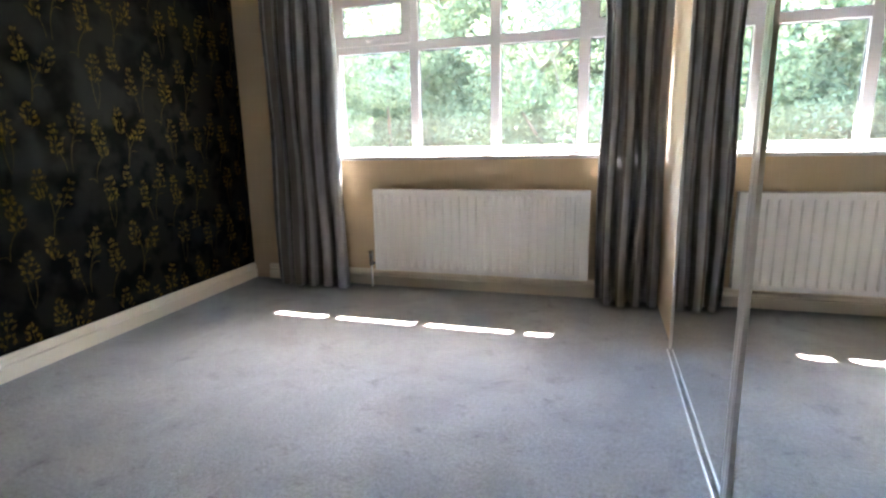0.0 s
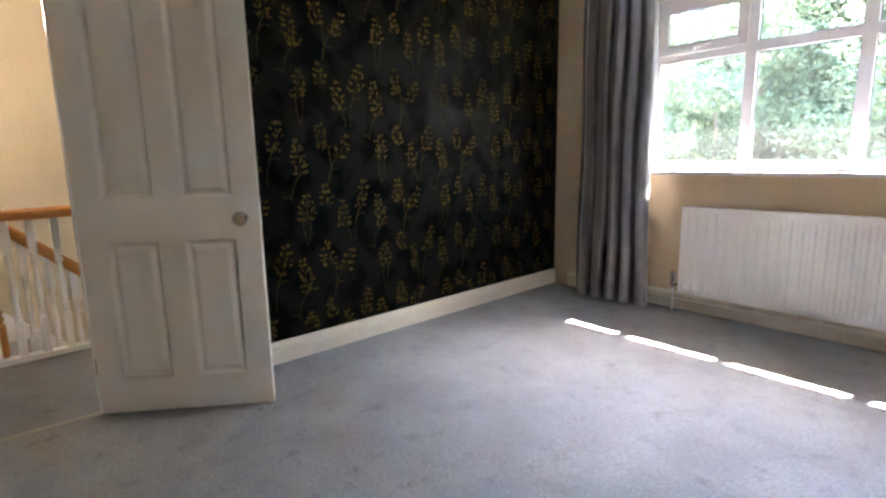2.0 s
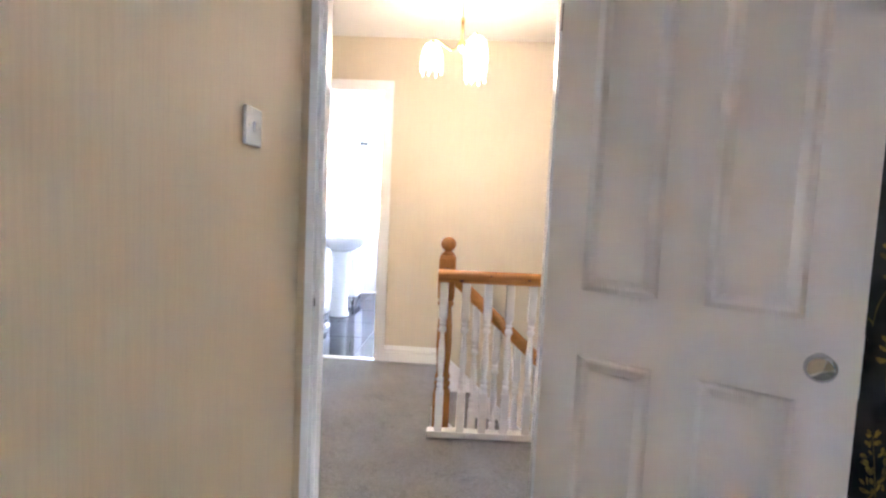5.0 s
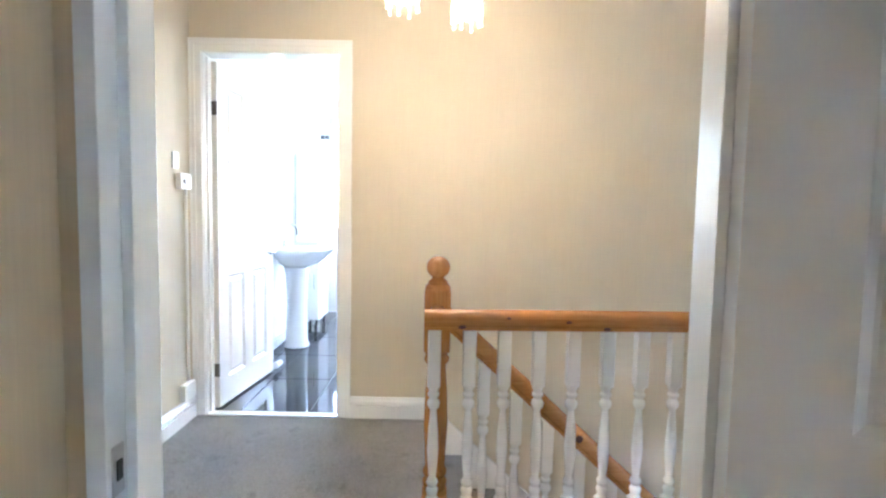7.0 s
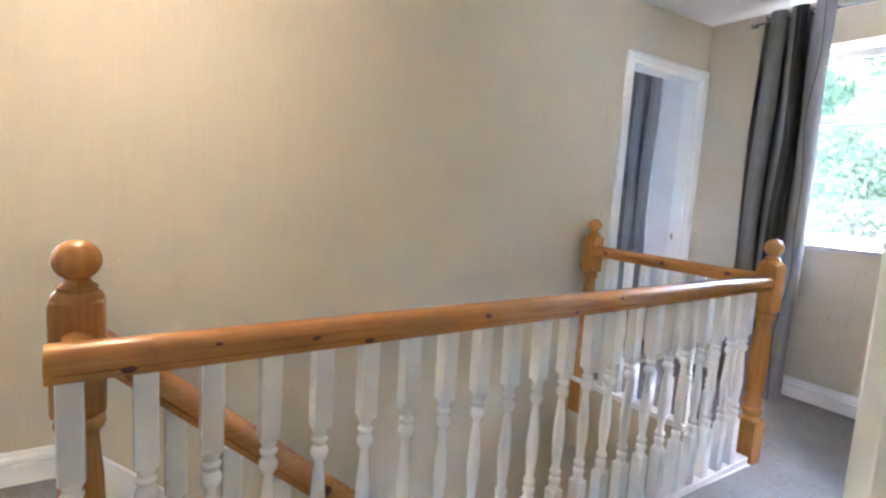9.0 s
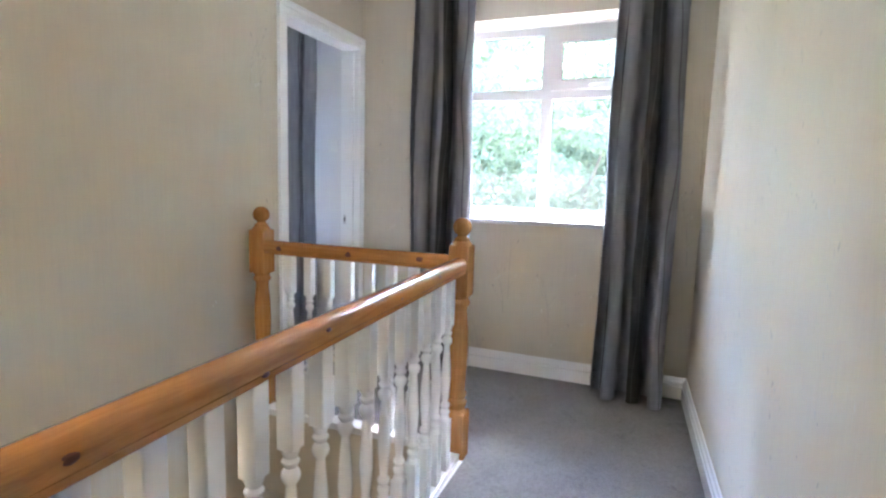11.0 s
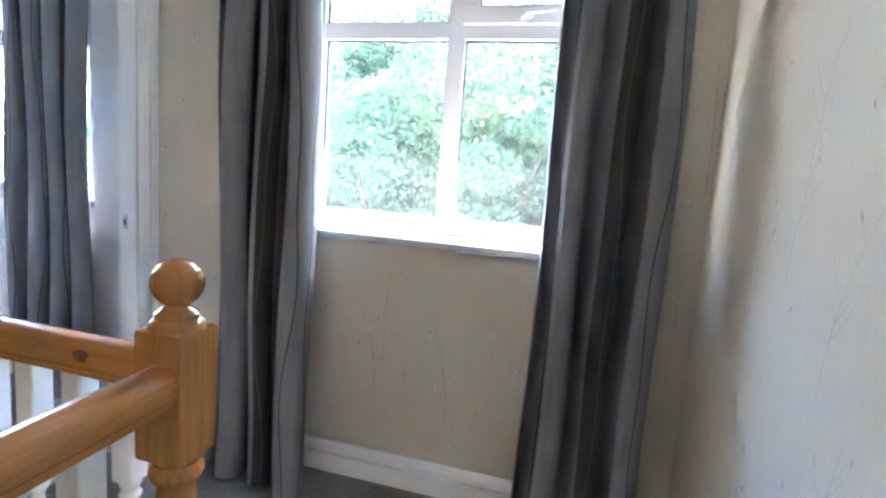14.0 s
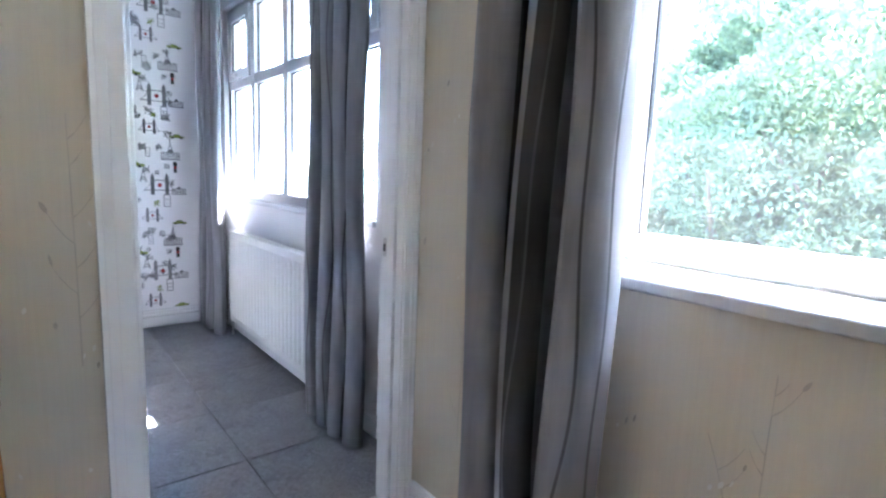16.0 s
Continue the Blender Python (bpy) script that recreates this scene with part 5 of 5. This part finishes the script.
CW, CH = 0.523, 0.66
for i in range(-5, 6):
    for j in range(-3, 4):
        u, v = 1.185 + CW * i, 1.493 + CH * j + (CH / 2 if i % 2 else 0)
        w = rf.uniform(-0.006, 0.006)
        head(u + w, v, 0.125, 0.05, 1.05)
        stem(u, v - 0.21, u - 0.018, v - 0.055, -0.006)
        stem(u, v - 0.21, u + 0.022, v - 0.07, 0.010, 0.0028)
        head(u - 0.025, v + 0.28, 0.175, -0.16, 0.95)
        stem(u - 0.075, v + 0.05, u - 0.012, v + 0.20, -0.018)
        curl(u - 0.076, v + 0.045, -1, 0.03)
        head(u + 0.125, v - 0.275, 0.125, -0.12, 0.9)
        stem(u + 0.155, v - 0.53, u + 0.165, v - 0.34, 0.012)
        head(u + 0.255, v - 0.325, 0.105, 0.55, 1.15)
        stem(u + 0.155, v - 0.53, u + 0.225, v - 0.36, -0.018)
        curl(u + 0.168, v - 0.475, 1, 0.035)
        head(u + 0.13, v + 0.065, 0.095, -0.1, 0.8)
        head(u + 0.24, v - 0.05, 0.135, -0.06, 0.8)
        stem(u + 0.285, v - 0.215, u + 0.255, v - 0.11, 0.006)
        head(u + 0.375, v + 0.055, 0.14, 0.22, 1.15)
        stem(u + 0.315, v - 0.215, u + 0.355, v - 0.01, -0.014)
        curl(u + 0.332, v - 0.085, 1, 0.038)
wbw = bpy.data.objects["wall_bedroom_west"]


def inside(polys, u0, u1, v0, v1, holes=()):
    out = []
    for p in polys:
        us, vs_ = [q[0] for q in p], [q[1] for q in p]
        if min(us) < u0 or max(us) > u1 or min(vs_) < v0 or max(vs_) > v1:
            continue
        if any(max(us) > h[0] and min(us) < h[1] and max(vs_) > h[2] and min(vs_) < h[3] for h in holes):
            continue
        out.append(p)
    return out


DH = [(DOOR1[0] - 0.06, DOOR1[1] + 0.06, 0, HEAD + 0.06)]
flat(inside(stems, BS, BN - 0.003, 0.12, CEIL, DH), "stem_print", M_STEM, wbw, lambda u, v: (BW + 0.0018, u, v), "olive flower stems in the wallpaper")
flat(inside(heads, BS, BN - 0.003, 0.12, CEIL, DH), "flower_print", M_GOLD, wbw, lambda u, v: (BW + 0.0026, u, v), "gold flower heads in the wallpaper")

# faint foliage on the landing paper
M_TWIG = island_mat("faint grey-beige twig print", (0.47, 0.415, 0.33), (0.56, 0.50, 0.40), 0.5, 0.0, 0.1)
M_LEAFP = island_mat("grey-beige leaf print", (0.40, 0.355, 0.29), (0.52, 0.465, 0.38), 0.4, 0.0, 0.2)
M_PEARL = island_mat("pearl leaf print", (0.68, 0.64, 0.56), (0.80, 0.77, 0.70), 0.22, 0.0, 0.1)


def foliage(seed, u0, u1, v0, v1, n):
    r = random.Random(seed)
    tw, lf, pl = [], [], []
    for k in range(n):
        u, v = r.uniform(u0, u1), r.uniform(v0 - 0.2, v1 - 0.2)
        h = r.uniform(0.25, 0.55)
        lean = r.uniform(-0.10, 0.10)
        pts = [(u + lean * f * f, v + h * f) for f in [i / 10 for i in range(11)]]
        tw += ribbon(pts, 0.0018, 0.0007)
        for f in range(2, 10):
            if r.random() < 0.75:
                bu, bv = pts[f]
                s = r.choice((-1, 1))
                l = r.uniform(0.05, 0.13) * (1 - f / 14)
                br = [(bu + s * l * g * 0.75, bv + l * g * (0.6 + 0.5 * g)) for g in (0, 0.35, 0.7, 1)]
                tw += ribbon(br, 0.0012, 0.0005)
                if r.random() < 0.30:
                    (lf if r.random() < 0.7 else pl).append(petal(*br[-1], math.pi / 2 - s * r.uniform(0.1, 0.5), r.uniform(0.014, 0.032), r.uniform(0.005, 0.010)))
    for k in range(n * 3):
        u, v = r.uniform(u0, u1), r.uniform(v0, v1)
        a = math.pi / 2 + r.uniform(-0.4, 0.4)
        for q in range(r.randint(1, 3)):
            (lf if r.random() < 0.35 else pl).append(petal(u + 0.018 * q, v + 0.012 * q, a, r.uniform(0.008, 0.022), r.uniform(0.004, 0.009)))
    return tw, lf, pl


for wname, seed, u0, u1, v0, v1, n, place, holes in (
        ("wall_landing_east", 1, 0.25, LN - 0.01, 0.13, CEIL, 84, lambda d: (lambda u, v: (BL - d, u, v)), []),
        ("wall_landing_west", 2, -0.6, 2.55, -0.9, CEIL, 1, lambda d: (lambda u, v: (LW + d, u, v)), [(-2, -0.1, -2, 0.15)]),
        ("wall_landing_north", 3, LW + 0.01, BL - 0.01, 0.13, CEIL, 26, lambda d: (lambda u, v: (u, LN - d, v)), [(WIN2[0] - 0.02, WIN2[1] + 0.02, 0.86, 2.2)]),
        ("wall_landing_west", 4, 2.36, 2.575, 0.13, 2.0, 5, lambda d: (lambda u, v: (LW + d, u, v)), [])):
    tw, lf, pl = foliage(seed, u0, u1, v0, v1, n)
    ob = bpy.data.objects[wname]
    for polys, nm, mat, d, lab in ((tw, "twig_print", M_TWIG, 0.0007, "faint twigs in the wallpaper"), (lf, "leaf_print", M_LEAFP, 0.0012, "faint grey leaves in the wallpaper"), (pl, "pearl_print", M_PEARL, 0.0016, "shiny pearl leaves in the wallpaper")):
        flat(inside(polys, u0, u1, v0, v1, holes), nm, mat, ob, place(d), lab)

# city sketches on the second bedroom paper
M_INK = island_mat("grey ink print", (0.13, 0.13, 0.14), (0.32, 0.32, 0.33), 0.6)
M_BLACKINK = island_mat("black ink print", (0.02, 0.02, 0.02), (0.05, 0.05, 0.05), 0.6)
M_GREENINK = island_mat("olive green ink print", (0.20, 0.26, 0.04), (0.34, 0.40, 0.08), 0.6)
M_REDINK = island_mat("dark red ink print", (0.35, 0.03, 0.03), (0.45, 0.05, 0.05), 0.6)
ink, black, green, red = [], [], [], []


def bar(lst, u0, u1, v0, v1):
    lst.append([(u0, v0), (u1, v0), (u1, v1), (u0, v1)])


rk = random.Random(5)


def lattice_tower(u, v, h):
    w = h * 0.20
    for s in (-1, 1):
        ink.extend(ribbon([(u + s * w, v), (u + s * w * 0.55, v + 0.28 * h), (u + s * w * 0.22, v + 0.55 * h), (u + s * 0.002, v + h)], 0.0032, 0.0016))
        ink.extend(ribbon([(u + s * w * 0.5, v), (u + s * w * 0.1, v + 0.3 * h)], 0.002, 0.0015))
    for f, q in ((0.14, 0.8), (0.30, 0.56), (0.52, 0.3), (0.74, 0.16)):
        bar(ink, u - w * q, u + w * q, v + f * h, v + f * h + 0.005)


def bridge(u, v, s):
    for x in (0, 0.11):
        bar(ink, u + x * s, u + (x + 0.028) * s, v, v + 0.15 * s)
        bar(ink, u + (x - 0.006) * s, u + (x + 0.034) * s, v + 0.105 * s, v + 0.112 * s)
        ink.append([(u + x * s, v + 0.15 * s), (u + (x + 0.028) * s, v + 0.15 * s), (u + (x + 0.014) * s, v + 0.185 * s)])
    bar(ink, u - 0.05 * s, u + 0.19 * s, v + 0.035 * s, v + 0.042 * s)
    bar(ink, u + 0.028 * s, u + 0.11 * s, v + 0.118 * s, v + 0.126 * s)
    for d in (-1, 1):
        base_u = u + (0 if d < 0 else 0.138) * s
        ink.extend(ribbon([(base_u, v + 0.1 * s), (base_u + d * 0.025 * s, v + 0.06 * s), (base_u + d * 0.05 * s, v + 0.042 * s)], 0.0018, 0.0015))
    red.append([(u + 0.068 * s + 0.017 * s * math.cos(a), v + 0.08 * s + 0.017 * s * math.sin(a)) for a in [k * math.pi / 5 for k in range(10)]])


def palace(u, v, s):
    bar(ink, u, u + 0.16 * s, v, v + 0.008 * s)
    for k in range(9):
        bar(ink, u + 0.018 * k * s, u + (0.018 * k + 0.009) * s, v + 0.008 * s, v + (0.055 + 0.018 * (k % 3 == 1)) * s)
    bar(ink, u, u + 0.16 * s, v + 0.06 * s, v + 0.068 * s)
    ink.append([(u + 0.05 * s, v + 0.07 * s), (u + 0.11 * s, v + 0.07 * s), (u + 0.08 * s, v + 0.10 * s)])


def car(u, v, s):
    green.append([(u, v), (u + 0.15 * s, v), (u + 0.155 * s, v + 0.018 * s), (u + 0.115 * s, v + 0.024 * s), (u + 0.095 * s, v + 0.04 * s), (u + 0.05 * s, v + 0.04 * s), (u + 0.035 * s, v + 0.024 * s), (u - 0.004 * s, v + 0.016 * s)])
    for x in (0.03, 0.118):
        black.append([(u + x * s + 0.012 * s * math.cos(a), v + 0.012 * s * math.sin(a)) for a in [k * math.pi / 4 for k in range(8)]])


def kiosk(u, v, s):
    for x0, x1, y0, y1 in ((0, 0.005, 0, 0.1), (0.045, 0.05, 0, 0.1), (0, 0.05, 0.095, 0.102), (0, 0.05, 0, 0.006), (0, 0.05, 0.03, 0.034), (0, 0.05, 0.06, 0.064)):
        bar(ink, u + x0 * s, u + x1 * s, v + y0 * s, v + y1 * s)


def lamp_mark(u, v, s):
    bar(black, u, u + 0.022 * s, v, v + 0.055 * s)
    black.append([(u - 0.006 * s, v + 0.055 * s), (u + 0.028 * s, v + 0.055 * s), (u + 0.02 * s, v + 0.08 * s), (u + 0.002 * s, v + 0.08 * s)])
    red.append([(u, v + 0.03 * s), (u + 0.022 * s, v + 0.03 * s), (u + 0.022 * s, v + 0.045 * s), (u, v + 0.045 * s)])


def scribble(u, v, s, lst):
    for k in range(7):
        p = [(u + rk.uniform(-0.03, 0.03) * s, v + rk.uniform(-0.03, 0.03) * s) for _ in range(4)]
        lst.extend(ribbon(p, 0.0022 * s, 0.001 * s))


for i in range(-1, 6):
    for j in range(-1, 5):
        u, v = 3.30 - 0.53 * (i + 1) + 0.02, 0.70 * j + 0.145
        lattice_tower(u - 0.35, v + 0.06, 0.20)
        bridge(u - 0.17, v + 0.14, 0.95)
        kiosk(u - 0.08, v + 0.04, 1.0)
        scribble(u - 0.13, v + 0.07, 0.9, green)
        lamp_mark(u + 0.0, v + 0.32, 1.1)
        palace(u - 0.09, v + 0.42, 0.9)
        car(u - 0.36, v + 0.36, 1.0)
        scribble(u - 0.20, v + 0.34, 1.0, ink)
        lattice_tower(u - 0.31, v + 0.46, 0.12)
        scribble(u - 0.22, v + 0.52, 1.1, ink)
        scribble(u - 0.05, v + 0.37, 0.8, ink)
        scribble(u - 0.27, v + 0.10, 1.0, ink)
        palace(u - 0.40, v + 0.55, 0.55)
        scribble(u - 0.02, v + 0.24, 0.9, ink)
        kiosk(u - 0.20, v + 0.44, 0.7)
        scribble(u - 0.33, v + 0.43, 1.0, ink)
        scribble(u - 0.10, v + 0.52, 0.9, ink)
for i in range(-1, 7):
    for j in range(-1, 5):
        u, v = 3.30 - 0.53 * (i + 1) + 0.02, 0.70 * j + 0.145
        palace(u - 0.44, v + 0.17, 0.8)
        bridge(u - 0.40, v + 0.26, 0.6)
        lattice_tower(u - 0.22, v + 0.24, 0.13)
        palace(u - 0.02, v + 0.14, 0.7)
        car(u - 0.02, v + 0.60, 0.7)
        lattice_tower(u - 0.02, v + 0.46, 0.13)
        bridge(u - 0.21, v + 0.62, 0.65)
        for q in range(12):
            scribble(u - rk.uniform(0, 0.53), v + rk.uniform(0, 0.70), rk.uniform(0.7, 1.3), ink)
w2 = bpy.data.objects["wall_second_bedroom_west"]
for polys, nm, mat, d, lab in ((ink, "sketch_print", M_INK, 0.0008, "grey city sketches"), (green, "green_print", M_GREENINK, 0.0014, "olive green cars and scribbles"), (black, "black_print", M_BLACKINK, 0.0019, "small black lamp marks"), (red, "red_print", M_REDINK, 0.0024, "small dark red marks")):
    flat(inside(polys, 0.8, RN - 0.02, 0.045, 2.66), nm, mat, w2, lambda u, v, d=d: (-7.54 + d, 3.01 + 0.86 * (u - 3.0), 0.089 + 0.86 * v), lab)

for nm in ("wall_bedroom_west", "wall_landing_east", "baseboard_bedroom_west", "baseboard_landing_east"):
    for o in (bpy.data.objects[nm], *bpy.data.objects[nm].children):
        lean_wall(o)

# carpet tiles of the second bedroom
f2 = bpy.data.objects["floor_second_bedroom"]
tm = None
for i in range(7):
    for j in range(6):
        if tm is None:
            bm = B()
            box(bm, -0.2485, 0.2485, -0.2485, 0.2485, -0.014, -0.004, 0.0015, 1)
            ob = part("carpet_tile", bm, M_VINYL, f2)
            tm = ob.data
        else:
            ob = new("carpet_tile", tm)
            ob.parent = f2
        ob.matrix_basis = pose(LI - 0.25 - 0.5 * i, RN - 0.27 - 0.5 * j, 0)
